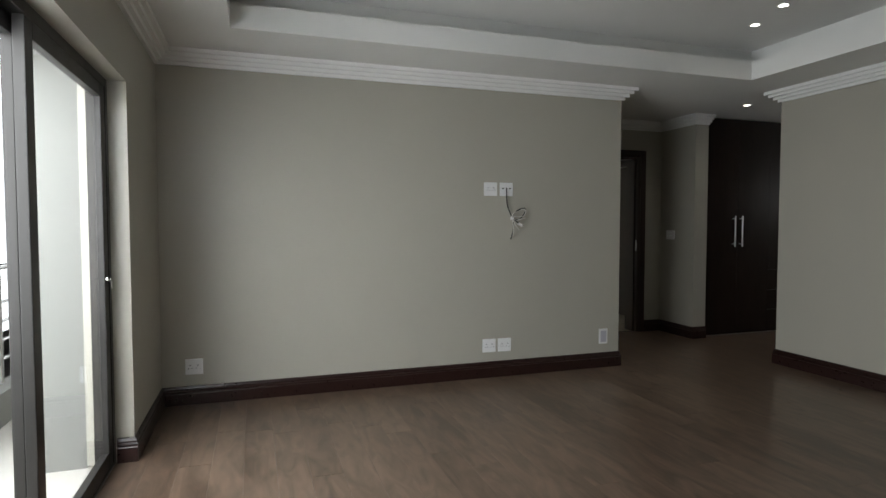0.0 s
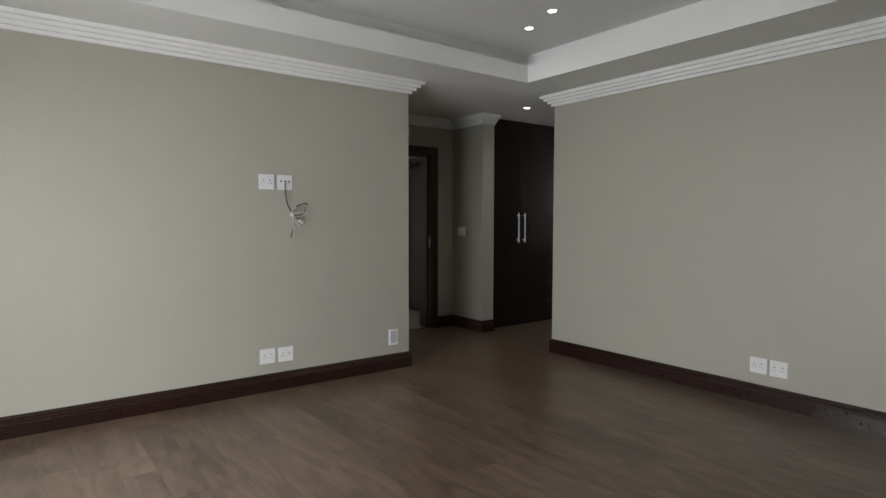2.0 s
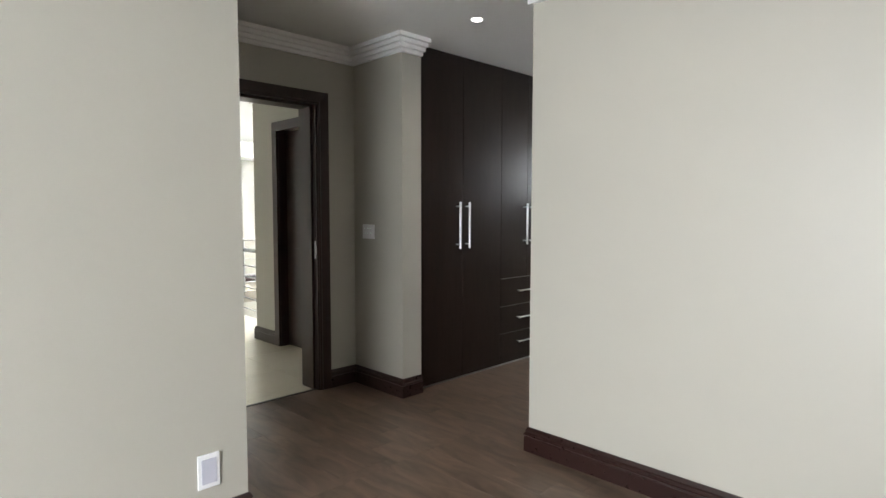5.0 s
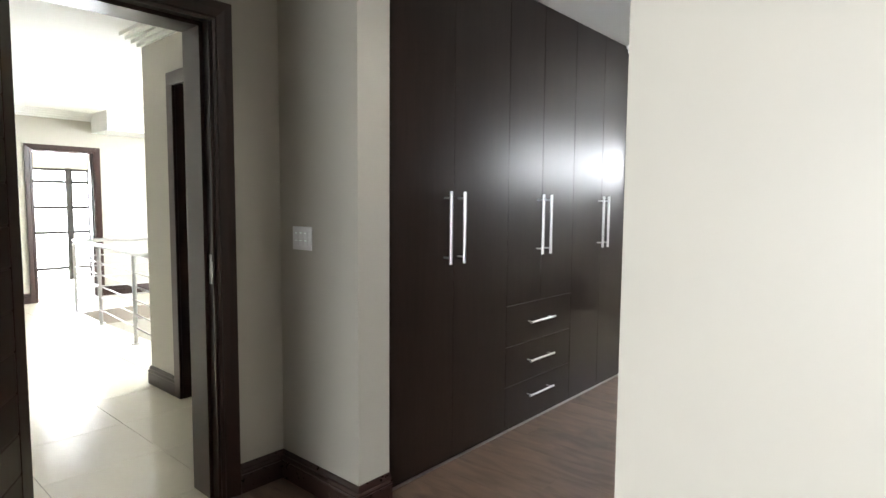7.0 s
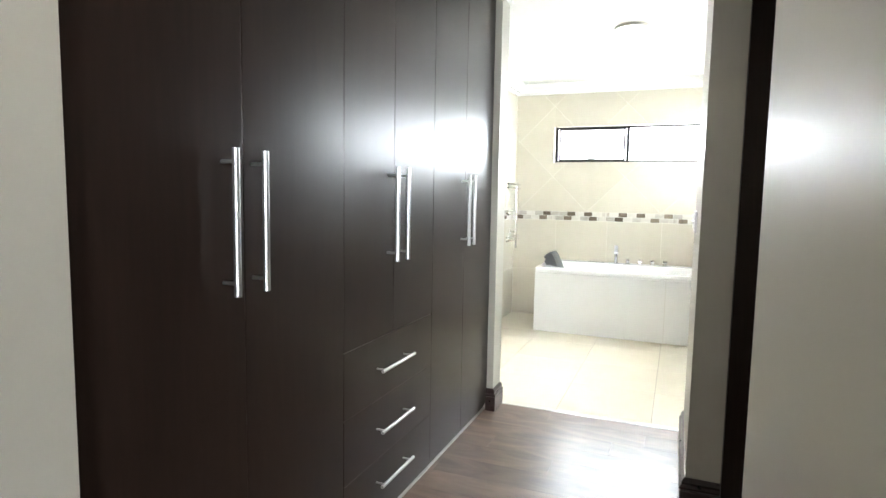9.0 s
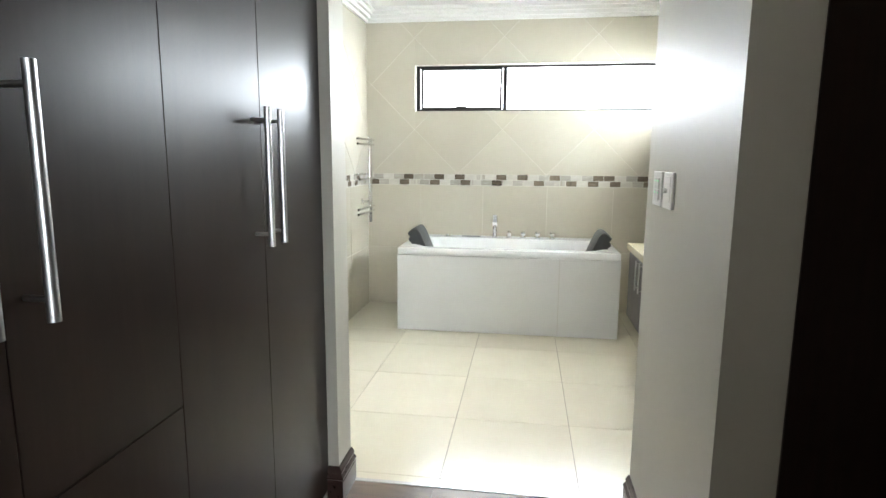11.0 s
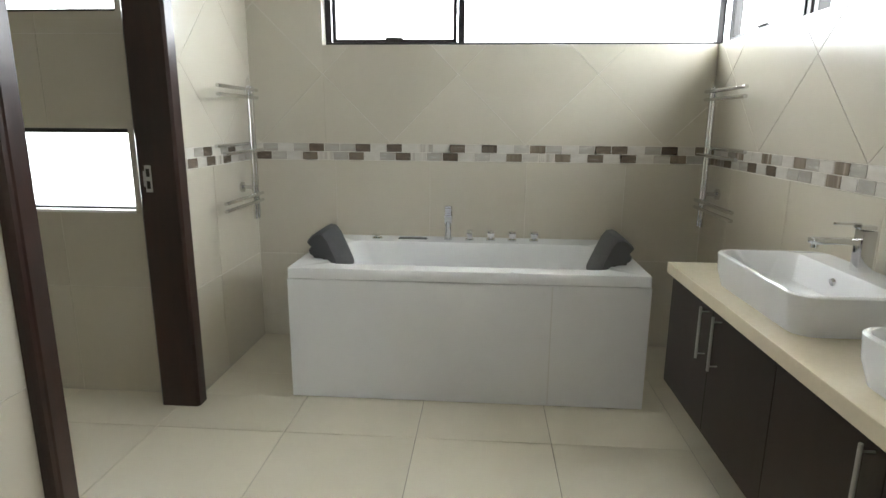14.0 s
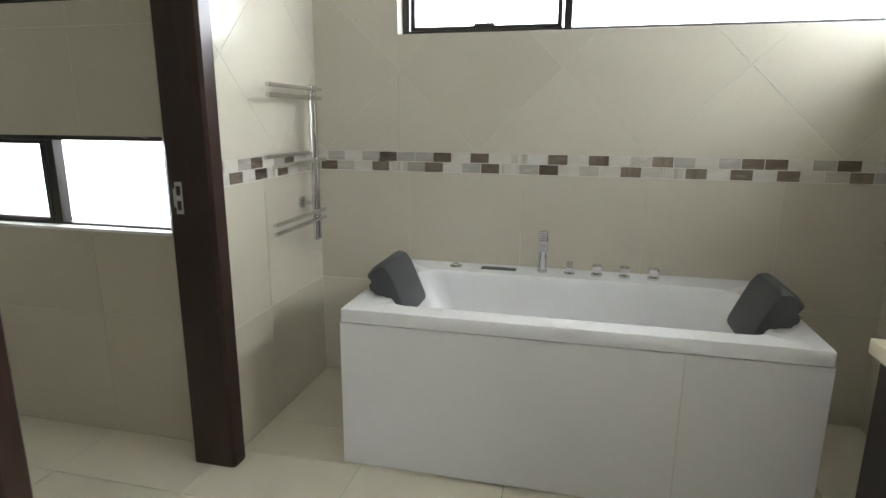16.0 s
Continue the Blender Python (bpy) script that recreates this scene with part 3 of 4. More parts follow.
# bedroom door frame and the open door leaf
def door_frame(name, x0, x1, h, y0, y1, label, arch=0.078):
    """Lining and architraves for an opening from x0 to x1 in a wall from y0 to y1."""
    f = empty(name, (0, 0, 0), label, "door frame")
    f["kind"] = "structure"
    for nm, r in (("jamb", (x0 - 0.02, x0 + 0.016, y0 - 0.004, y1 + 0.004, 0, h)), ("jamb", (x1 - 0.016, x1 + 0.02, y0 - 0.004, y1 + 0.004, 0, h)), ("head", (x0 - 0.02, x1 + 0.02, y0 - 0.004, y1 + 0.004, h, h + 0.035))):
        bm = bmesh.new()
        box(bm, *r, 0.002)
        part(nm, bm, M_SKIRT, f)
    for nm, r in (("door_stop", (x0 + 0.016, x0 + 0.035, y0 + 0.05, y1 - 0.002, 0, h)), ("door_stop", (x1 - 0.035, x1 - 0.016, y0 + 0.05, y1 - 0.002, 0, h)), ("door_stop", (x0 + 0.035, x1 - 0.035, y0 + 0.05, y1 - 0.002, h - 0.02, h))):
        bm = bmesh.new()
        box(bm, *r, 0.001)
        part(nm, bm, M_SKIRT, f)
    for y, s in ((y0, -1), (y1, 1)):
        for nm, pts in (("architrave", ((x0, 0), (x0, h), (x1, h), (x1, 0))),):
            bm = bmesh.new()
            prof = [(-0.004, 0), (-0.004, 0.014), (0.01, 0.018), (0.02, 0.012), (0.055, 0.020), (arch, 0.024), (arch, 0)]
            rings = []
            for (px, pz), (mx, mz) in zip(pts, ((-1, 0), (-1, 1), (1, 1), (1, 0))):
                rings.append([bm.verts.new((px + mx * o, y + s * d, pz + mz * o)) for o, d in prof])
            k = len(prof)
            for ra, rb in zip(rings, rings[1:]):
                for q in range(k):
                    bm.faces.new((ra[q], ra[(q + 1) % k], rb[(q + 1) % k], rb[q]))
            bm.faces.new(rings[0])
            bm.faces.new(rings[-1][::-1])
            part(nm, bm, M_SKIRT, f)
    return f


bed_frame = door_frame("door_frame_1", DX0, DX1, DH, DY, DY + 0.22, "dark stained timber door frame with moulded architraves", 0.088)
bm = bmesh.new()
box(bm, DX1 - 0.019, DX1 - 0.015, DY + 0.012, DY + 0.036, 1.06, 1.20)
box(bm, DX1 - 0.0192, DX1 - 0.0148, DY + 0.004, DY + 0.012, 1.095, 1.165)
part("strike_plate", bm, M_STEEL, bed_frame, "steel strike plate in the jamb")

leaf = empty("door_leaf", Matrix.Translation((DX0 + 0.012, DY - 0.004, 0)) @ Matrix.Rotation(radians(180 + 60), 4, "Z"), "open dark timber bedroom door with horizontal grooved boards", "door")
LW, LH = 0.79, DH - 0.012
for nm, r in (("stile", (0, 0.10, -0.021, 0.021, 0.006, LH)), ("stile", (LW - 0.10, LW, -0.021, 0.021, 0.006, LH)), ("core", (0.10, LW - 0.10, -0.014, 0.014, 0.006, LH))):
    bm = bmesh.new()
    box(bm, *r, 0.0015)
    part(nm, bm, M_SKIRT, leaf)
n = 15
bh = (LH - 0.006) / n
bme = None
for k in range(n):
    if bme is None:
        bm = bmesh.new()
        for a, b in ((-0.019, -0.014), (0.014, 0.019)):
            box(bm, 0.102, LW - 0.102, a, b, 0.004, bh - 0.004, 0.003)
        bme = mesh_of("board", bm, M_SKIRT)
    lay("board", bme, leaf, Matrix.Translation((0, 0, 0.006 + k * bh)))
for s in (-1, 1):
    bm = bmesh.new()
    y = s * 0.021
    tube(bm, (LW - 0.055, y, 1.165), (LW - 0.055, y + s * 0.009, 1.165), 0.026, 24)
    tube(bm, (LW - 0.055, y, 1.165), (LW - 0.055, y + s * 0.052, 1.165), 0.010, 16)
    pipe_pts = [(LW - 0.055, y + s * 0.05, 1.165), (LW - 0.10, y + s * 0.054, 1.165), (LW - 0.15, y + s * 0.052, 1.163), (LW - 0.185, y + s * 0.044, 1.167)]
    for a, b in zip(pipe_pts, pipe_pts[1:]):
        tube(bm, a, b, 0.0095, 14)
    part("lever_handle", bm, M_STEEL, leaf, "brushed steel lever handle", smooth=True)
    bm = bmesh.new()
    tube(bm, (LW - 0.055, y, 1.09), (LW - 0.055, y + s * 0.008, 1.09), 0.026, 24)
    box(bm, LW - 0.06, LW - 0.05, min(y, y + s * 0.010), max(y, y + s * 0.010), 1.045, 1.09, 0.002)
    part("key_escutcheon", bm, M_STEEL, leaf, "steel keyhole cover", smooth=True)
bm = bmesh.new()
box(bm, LW - 0.001, LW + 0.002, -0.012, 0.012, 1.01, 1.24, 0.0008)
part("lock_plate", bm, M_STEEL, leaf, "steel lock plate on the door edge")

# landing: side door, far doorway, balustrade, stairs
f2 = empty("door_frame_2", (0, 0, 0), "dark timber frame of a landing door", "door frame")
f2["kind"] = "structure"
for nm, r in (("architrave", (LX - 0.022, LX, 2.925, 3.02, 0, 2.265)), ("architrave", (LX - 0.022, LX, 2.11, 2.205, 0, 2.265)), ("architrave", (LX - 0.022, LX, 2.11, 3.02, 2.265, 2.36)), ("jamb", (LX, LX + 0.15, 2.92, 2.955, 0, 2.285)), ("jamb", (LX, LX + 0.15, 2.17, 2.205, 0, 2.285))):
    bm = bmesh.new()
    box(bm, *r, 0.004)
    part(nm, bm, M_SKIRT, f2)
d2 = empty("door_leaf", (0, 0, 0), "closed dark timber landing door", "door")
bm = bmesh.new()
box(bm, LX + 0.09, LX + 0.13, 2.205, 2.92, 0.006, 2.265, 0.002)
part("panel", bm, M_SKIRT, d2)
bm = bmesh.new()
box(bm, LX + 0.086, LX + 0.0895, 2.29, 2.83, 0.004, 0.15, 0.001)
BOARD2 = mesh_of("board", bm, M_SKIRT)
for k in range(13):
    lay("board", BOARD2, d2, Matrix.Translation((0, 0, 0.10 + k * 0.16)))
skirting([(6.5, 3.47), (LX, 3.47), (LX, 3.02)])
cornice([(6.5, 3.47), (LX, 3.47), (LX, DY + 0.22)], CE)
cornice([(-0.75, LY), (2.86, LY)], CE)
skirting([(-0.75, LY), (FX0 - 0.078, LY)])
skirting([(FX1 + 0.078, LY), (6.5, LY)])
door_frame("door_frame_3", FX0, FX1, FH, LY, LY + 0.15, "dark timber frame of the far doorway")

glz = empty("window_3", (0, 0, 0), "dark framed glazed doors of the far room", "window")
glz["kind"] = "structure"
GY = 10.9
bars = [(1.2, 1.27, 0, 2.6), (2.05, 2.15, 0, 2.05), (2.58, 2.66, 0, 2.05), (3.2, 3.31, 0, 2.05), (3.55, 3.62, 0, 2.05), (4.9, 4.97, 0, 2.6)]
for a, b, z0, z1 in bars:
    bm = bmesh.new()
    box(bm, a, b, GY, GY + 0.06, z0, z1, 0.003)
    part("mullion", bm, M_ALU, glz)
for z in (0.19, 0.845, 1.30, 1.76, 1.985):
    bm = bmesh.new()
    box(bm, 1.27, 4.9, GY + 0.005, GY + 0.05, z, z + 0.055, 0.003)
    part("transom", bm, M_ALU, glz)
bm = bmesh.new()
box(bm, 1.27, 4.9, GY + 0.025, GY + 0.03, 0.01, 2.02)
pane = part("pane", bm, M_GLASS, glz)
pane.visible_shadow = False
boxes("wall_far_room_window", M_WALL, [(0.4, 5.35, GY, GY + 0.15, 2.03, TOP), (0.4, 1.2, GY, GY + 0.15, 0, 2.03), (4.97, 5.35, GY, GY + 0.15, 0, 2.03)], "pale wall over the glazed doors")

sw = empty("light_switch", (3.13, LY, 1.215), "white landing light switch plate", "light switch")
bm = bmesh.new()
box(bm, -0.09, 0.09, -0.012, 0, -0.055, 0.055, 0.003)
part("plate", bm, M_PLASTIC, sw)

bal = empty("balustrade", (0, 0, 0), "stainless steel landing balustrade with horizontal rails", "balustrade")
posts = [(2.01, 3.75), (2.105, 4.905), (2.203, 6.2), (2.27, 7.3), (3.3, 7.15), (4.5, 7.15)]
for x, y in posts:
    bm = bmesh.new()
    tube(bm, (x, y, 0), (x, y, 0.90), 0.021, 16)
    tube(bm, (x, y, 0), (x, y, 0.012), 0.045, 16)
    part("post", bm, M_STEEL, bal, smooth=True)
for (xa, ya), (xb, yb) in zip(posts, posts[1:]):
    bm = bmesh.new()
    tube(bm, (xa, ya, 0.93), (xb, yb, 0.93), 0.025, 16)
    part("handrail", bm, M_STEEL, bal, smooth=True)
    for k in range(5):
        bm = bmesh.new()
        tube(bm, (xa, ya, 0.17 + k * 0.14), (xb, yb, 0.17 + k * 0.14), 0.008, 10)
        part("rail", bm, M_STEEL, bal, smooth=True)

stairs = empty("staircase", (0, 0, 0), "dark timber stairs going down beside the balustrade", "stairs")
for k in range(9):
    bm = bmesh.new()
    y0 = 6.9 - k * 0.27
    box(bm, 4.9, 6.45, y0 - 0.27, y0 + 0.02, -0.18 * (k + 1) - 0.03, -0.18 * (k + 1), 0.005)
    part("tread", bm, M_SKIRT, stairs)
    bm = bmesh.new()
    box(bm, 4.9, 6.45, y0, y0 + 0.018, -0.18 * (k + 1), -0.18 * k - 0.03)
    part("riser", bm, M_TILE, stairs)
boxes("floor_lower_hall", M_TILE, [(2.25, 6.5, 3.4, 7.2, -3.1, -3.0)], "pale tiled hall floor below the stairs")
boxes("wall_stairwell", M_WALL, [(2.25, 2.3, 3.41, 7.2, -3.0, -0.2), (2.3, 6.5, 3.3, 3.35, -3.0, 0.0), (2.3, 6.5, 7.2, 7.25, -3.0, -0.2)], "pale painted stairwell wall")

# bathroom: toilet doorway frame
wf = empty("door_frame_4", (0, 0, 0), "dark stained timber frame of the toilet room doorway", "door frame")
wf["kind"] = "structure"
Y0, Y1 = BN - 0.05, N1 + 0.14
for nm, x in (("jamb", WJ1 - 0.035), ("jamb", WJ0 - 0.05)):
    bm = bmesh.new()
    prof = [(0.0, 0.012), (0.012, 0.0), (0.075, 0.0), (0.08, 0.006), (0.092, 0.010), (0.095, 0.028), (0.095, Y1 - Y0 - 0.03), (0.088, Y1 - Y0), (0.012, Y1 - Y0), (0.0, Y1 - Y0 - 0.012)]
    if x < 6:
        prof = [(0.095 - a, b) for a, b in prof][::-1]
    lo = [bm.verts.new((x + a, Y0 + b, 0)) for a, b in prof]
    hi = [bm.verts.new((x + a, Y0 + b, WH)) for a, b in prof]
    k = len(prof)
    for q in range(k):
        bm.faces.new((lo[q], lo[(q + 1) % k], hi[(q + 1) % k], hi[q]))
    bm.faces.new(lo[::-1])
    bm.faces.new(hi)
    part(nm, bm, M_SKIRT, wf)
bm = bmesh.new()
box(bm, WJ0 - 0.05, WJ1 + 0.06, Y0, Y1, WH, WH + 0.09, 0.004)
part("head", bm, M_SKIRT, wf)
bm = bmesh.new()
xk = WJ1 - 0.035
box(bm, xk - 0.003, xk + 0.001, Y0 + 0.123, Y0 + 0.153, 1.045, 1.165, 0.001)
box(bm, xk - 0.0035, xk + 0.001, Y0 + 0.153, Y0 + 0.161, 1.07, 1.14, 0.001)
keep = part("strike_plate", bm, M_STEEL, wf, "steel lock keep in the jamb")
bm = bmesh.new()
box(bm, xk - 0.0045, xk - 0.0028, Y0 + 0.130, Y0 + 0.146, 1.06, 1.095)
box(bm, xk - 0.0045, xk - 0.0028, Y0 + 0.130, Y0 + 0.146, 1.115, 1.15)
part("keep_hole", bm, M_BLACK, keep)


# bathroom windows
def strip_window(name, a, b, z0, z1, mull, at, axis, label, t=0.036, d=0.05, sash=()):
    """An aluminium window along one axis; 'mull' are mullion centres, 'sash' the panes that open."""
    w = empty(name, (0, 0, 0), label, "window")
    w["kind"] = "structure"

    def bar(nm, u0, u1, v0, v1, d0=0.0, d1=d, mtl=M_ALU):
        bm = bmesh.new()
        if axis == "y":
            box(bm, at + d0, at + d1, u0, u1, v0, v1, 0.003 if mtl is M_ALU else 0)
        else:
            box(bm, u0, u1, at - d1, at - d0, v0, v1, 0.003 if mtl is M_ALU else 0)
        return part(nm, bm, mtl, w)

    bar("bottom_rail", a, b, z0, z0 + t * 0.6)
    bar("top_rail", a, b, z1 - t * 0.6, z1)
    bar("stile", a, a + t, z0 + t * 0.6, z1 - t * 0.6)
    bar("stile", b - t, b, z0 + t * 0.6, z1 - t * 0.6)
    for m in mull:
        bar("mullion", m - t / 2, m + t / 2, z0 + t * 0.6, z1 - t * 0.6)
    edges = [a + t] + [m for m in mull] + [b - t]
    for u0, u1 in zip(edges, edges[1:]):
        p = bar("pane", u0, u1, z0 + t * 0.5, z1 - t * 0.5, d * 0.5, d * 0.5 + 0.005, M_GLASS)
        p.visible_shadow = False
    for u0, u1 in sash:
        for nm, r in (("sash", (u0, u1, z0 + t * 0.6, z0 + t * 1.1)), ("sash", (u0, u1, z1 - t * 1.1, z1 - t * 0.6)), ("sash", (u0, u0 + t * 0.6, z0 + t * 1.1, z1 - t * 1.1)), ("sash", (u1 - t * 0.6, u1, z0 + t * 1.1, z1 - t * 1.1))):
            bar(nm, *r, -0.006, d * 0.45)
        bar("stay", (u0 + u1) / 2 - 0.05, (u0 + u1) / 2 + 0.05, z0 + t * 1.1, z0 + t * 1.35, -0.02, 0.0)
    return w


strip_window("window_1", WE[0] - 0.05, WE[1], WE[2], WE[3], [0.238], BX + 0.075, "y", "high strip window with dark aluminium frame", sash=[(0.265, WE[1] - 0.045)])
strip_window("window_2", SW0, BX + 0.07, WE[2], WE[3], [6.84, 6.90], BS - 0.075, "x", "high corner window with dark aluminium frame", sash=[(6.92, BX + 0.02)])
for z in (WCL, WCH):
    strip_window("window_4", WCY[0], WCY[1], z[0], z[1], [2.355], WX + 0.06, "y", "toilet room window with dark aluminium frame", sash=[(2.38, WCY[1] - 0.05)])
boxes("window_sill", M_CORNICE, [(WX + 0.002, WX + 0.21, WCY[0], WCY[1], WCL[0] - 0.004, WCL[0] + 0.012)], "white sill of the low window")

# bathtub
tub = empty("bathtub", (0, 0, 0), "white acrylic bathtub with a straight apron against the tiled wall", "bathtub")
TX_, TXB, TYN, TYS, TZ = 6.80, BX - 0.004, 1.025, -0.70, 0.673
LIP = 0.052


def ring(bm, x0, x1, y0, y1, r, z, seg=6):
    pts = []
    for cx, cy, a0 in ((x1 - r, y1 - r, 0), (x0 + r, y1 - r, 90), (x0 + r, y0 + r, 180), (x1 - r, y0 + r, 270)):
        for k in range(seg + 1):
            a = radians(a0 + 90 * k / seg)
            pts.append(bm.verts.new((cx + r * math.cos(a), cy + r * math.sin(a), z)))
    return pts


def loft(bm, rings, close_end=True):
    for a, b in zip(rings, rings[1:]):
        n = len(a)
        for i in range(n):
            bm.faces.new((a[i], a[(i + 1) % n], b[(i + 1) % n], b[i]))
    if close_end:
        bm.faces.new(rings[-1])


bm = bmesh.new()
ix0, ix1, iy0, iy1 = TX_ + 0.10, TXB - 0.17, TYS + 0.15, TYN - 0.15
loft(bm, [ring(bm, TX_ + 0.02, TXB, TYS + 0.02, TYN - 0.02, 0.012, TZ - LIP - 0.002), ring(bm, TX_, TXB, TYS, TYN, 0.012, TZ - LIP), ring(bm, TX_, TXB, TYS, TYN, 0.014, TZ - 0.006), ring(bm, TX_ + 0.005, TXB, TYS + 0.005, TYN - 0.005, 0.014, TZ),
          ring(bm, ix0, ix1, iy0, iy1, 0.09, TZ), ring(bm, ix0 + 0.008, ix1 - 0.008, iy0 + 0.012, iy1 - 0.012, 0.09, TZ - 0.012), ring(bm, ix0 + 0.045, ix1 - 0.045, iy0 + 0.12, iy1 - 0.12, 0.10, TZ - 0.28), ring(bm, ix0 + 0.09, ix1 - 0.09, iy0 + 0.22, iy1 - 0.22, 0.12, TZ - 0.45)])
part("basin", bm, M_ACRYL, tub, smooth=True)
bm = bmesh.new()
box(bm, TX_ + 0.004, TX_ + 0.024, TYS - 0.003, TYN + 0.003, 0.004, TZ - LIP - 0.004, 0.003)
part("apron", bm, M_ACRYL, tub)
for y0, y1 in ((TYS - 0.004, TYS + 0.016), (TYN - 0.016, TYN + 0.004)):
    bm = bmesh.new()
    box(bm, TX_ + 0.026, TXB, y0, y1, 0.004, TZ - LIP - 0.004, 0.003)
    part("end_panel", bm, M_ACRYL, tub)
bm = bmesh.new()
box(bm, TX_ + 0.0032, TX_ + 0.0045, -0.2485, -0.2425, 0.01, TZ - LIP - 0.01)
part("panel_joint", bm, M_SEAL, tub, "thin joint line in the apron")


def headrest(y, s):
    h = empty("headrest", (0, 0, 0), "dark grey foam bath headrest hooked over the rim", "headrest", "bath headrests")
    prof = [(0.012, 0.004), (0.052, 0.030), (0.058, 0.052), (0.042, 0.076), (0.066, 0.104), (0.058, 0.118), (0.03, 0.148), (0.0, 0.164), (-0.034, 0.158), (-0.064, 0.118), (-0.104, 0.026), (-0.150, -0.085), (-0.146, -0.100), (-0.112, -0.098), (-0.066, -0.034), (-0.03, 0.0)]
    bm = bmesh.new()
    x0, x1 = 6.98, 7.28
    sect = ((x0, 0.90), (x0 + 0.02, 1.0), (x1 - 0.02, 1.0), (x1, 0.90))
    rings = []
    for x, k in sect:
        rings.append([bm.verts.new((x, y + s * (-0.04 + (a + 0.05) * k * 0.84), TZ + 0.05 + (b - 0.06) * k * 0.84)) for a, b in prof])
    bm.faces.new(rings[0][::-1])
    loft(bm, rings)
    part("pad", bm, M_PAD, h, smooth=True)
    bm = bmesh.new()
    box(bm, 7.0, 7.26, min(y - s * 0.03, y + s * 0.03), max(y - s * 0.03, y + s * 0.03), TZ + 0.0, TZ + 0.08, 0.01)
    part("clip", bm, M_BLACK, h)
    return h


headrest(TYN - 0.10, 1)
headrest(TYS + 0.10, -1)

TBX = TXB - 0.09
tap = empty("hand_shower", (TBX, 0.295, TZ), "chrome hand shower standing in its holder on the bath rim", "hand shower")
bm = bmesh.new()
tube(bm, (0, 0, 0), (0, 0, 0.012), 0.024, 20)
tube(bm, (0, 0, 0.012), (0, 0, 0.11), 0.020, 18)
part("holder", bm, M_CHROME, tap, smooth=True)
bm = bmesh.new()
box(bm, -0.016, 0.016, -0.023, 0.023, 0.10, 0.205, 0.007)
part("shower_head", bm, M_CHROME, tap, smooth=True)
bm = bmesh.new()
for k in range(6):
    box(bm, -0.0175, -0.0155, -0.017, 0.017, 0.14 + k * 0.011, 0.146 + k * 0.011)
part("spray_face", bm, M_GREYPL, tap)
div = empty("bath_spout", (TBX, 0.166, TZ), "small chrome bath spout on the rim", "bath spout")
bm = bmesh.new()
tube(bm, (0, 0, 0), (0, 0, 0.008), 0.026, 20)
box(bm, -0.018, 0.018, -0.016, 0.016, 0.008, 0.062, 0.004)
box(bm, -0.09, -0.018, -0.014, 0.014, 0.042, 0.060, 0.003)
part("spout", bm, M_CHROME, div, smooth=True)
knob = empty("bath_tap", (TBX, 0.04, TZ), "square chrome bath tap knob on the rim", "tap", "bath tap knobs")
bm = bmesh.new()
tube(bm, (0, 0, 0), (0, 0, 0.010), 0.027, 20)
tube(bm, (0, 0, 0.010), (0, 0, 0.03), 0.012, 16)
part("base", bm, M_CHROME, knob, smooth=True)
bm = bmesh.new()
box(bm, -0.019, 0.019, -0.021, 0.021, 0.024, 0.056, 0.004)
part("grip", bm, M_CHROME, knob, smooth=True)
for y in (-0.087, -0.216):
    copy_thing(knob, Matrix.Translation((TBX, y, TZ)))
ovf = empty("pop_up_waste", (TBX, 0.723, TZ), "small round chrome waste control on the bath rim", "waste control")
bm = bmesh.new()
tube(bm, (0, 0, 0), (0, 0, 0.006), 0.032, 20)
tube(bm, (0, 0, 0.006), (0, 0, 0.018), 0.016, 16)
part("button", bm, M_CHROME, ovf, smooth=True)
ctl = empty("control_panel", (TBX, 0.507, TZ), "narrow dark whirlpool control strip on the bath rim", "control panel")
bm = bmesh.new()
box(bm, -0.02, 0.02, -0.083, 0.083, 0, 0.008, 0.003)
part("strip", bm, M_PAD, ctl)
bm = bmesh.new()
box(bm, -0.024, 0.024, -0.088, 0.088, 0, 0.004, 0.001)
part("surround", bm, M_CHROME, ctl)


# heated towel rails
def towel_rail(wall_y, s, label):
    """s: +1 hangs on the north wall, -1 on the south wall."""
    y = wall_y - s * 0.075
    r = empty("towel_rail", (0, 0, 0), label, "towel rail", "towel rails")
    for x in (7.435, 7.472):
        bm = bmesh.new()
        tube(bm, (x, y, 0.80), (x, y, 1.55), 0.0125, 16)
        part("upright", bm, M_CHROME, r, smooth=True)
    for za, zb, ya, yb in ((1.532, 1.49, 0.0, 0.0), (1.235, 1.197, 0.028, -0.012), (0.945, 0.905, 0.0, 0.0)):
        for z, dy in ((za, ya), (zb, yb)):
            bm = bmesh.new()
            yy = y + s * (-0.02 + dy)
            tube(bm, (7.01, yy, z), (7.505, yy, z), 0.0095, 14)
            part("bar", bm, M_CHROME, r, smooth=True)
    for z in (0.985,):
        bm = bmesh.new()
        tube(bm, (7.435, y, z), (7.435, wall_y, z), 0.011, 14)
        tube(bm, (7.435, wall_y - s * 0.012, z), (7.435, wall_y, z), 0.03, 22)
        part("wall_mount", bm, M_CHROME, r, smooth=True)
    return r


towel_rail(BN, 1, "chrome heated towel rail beside the toilet doorway")
towel_rail(BS, -1, "chrome heated towel rail beside the vanity")

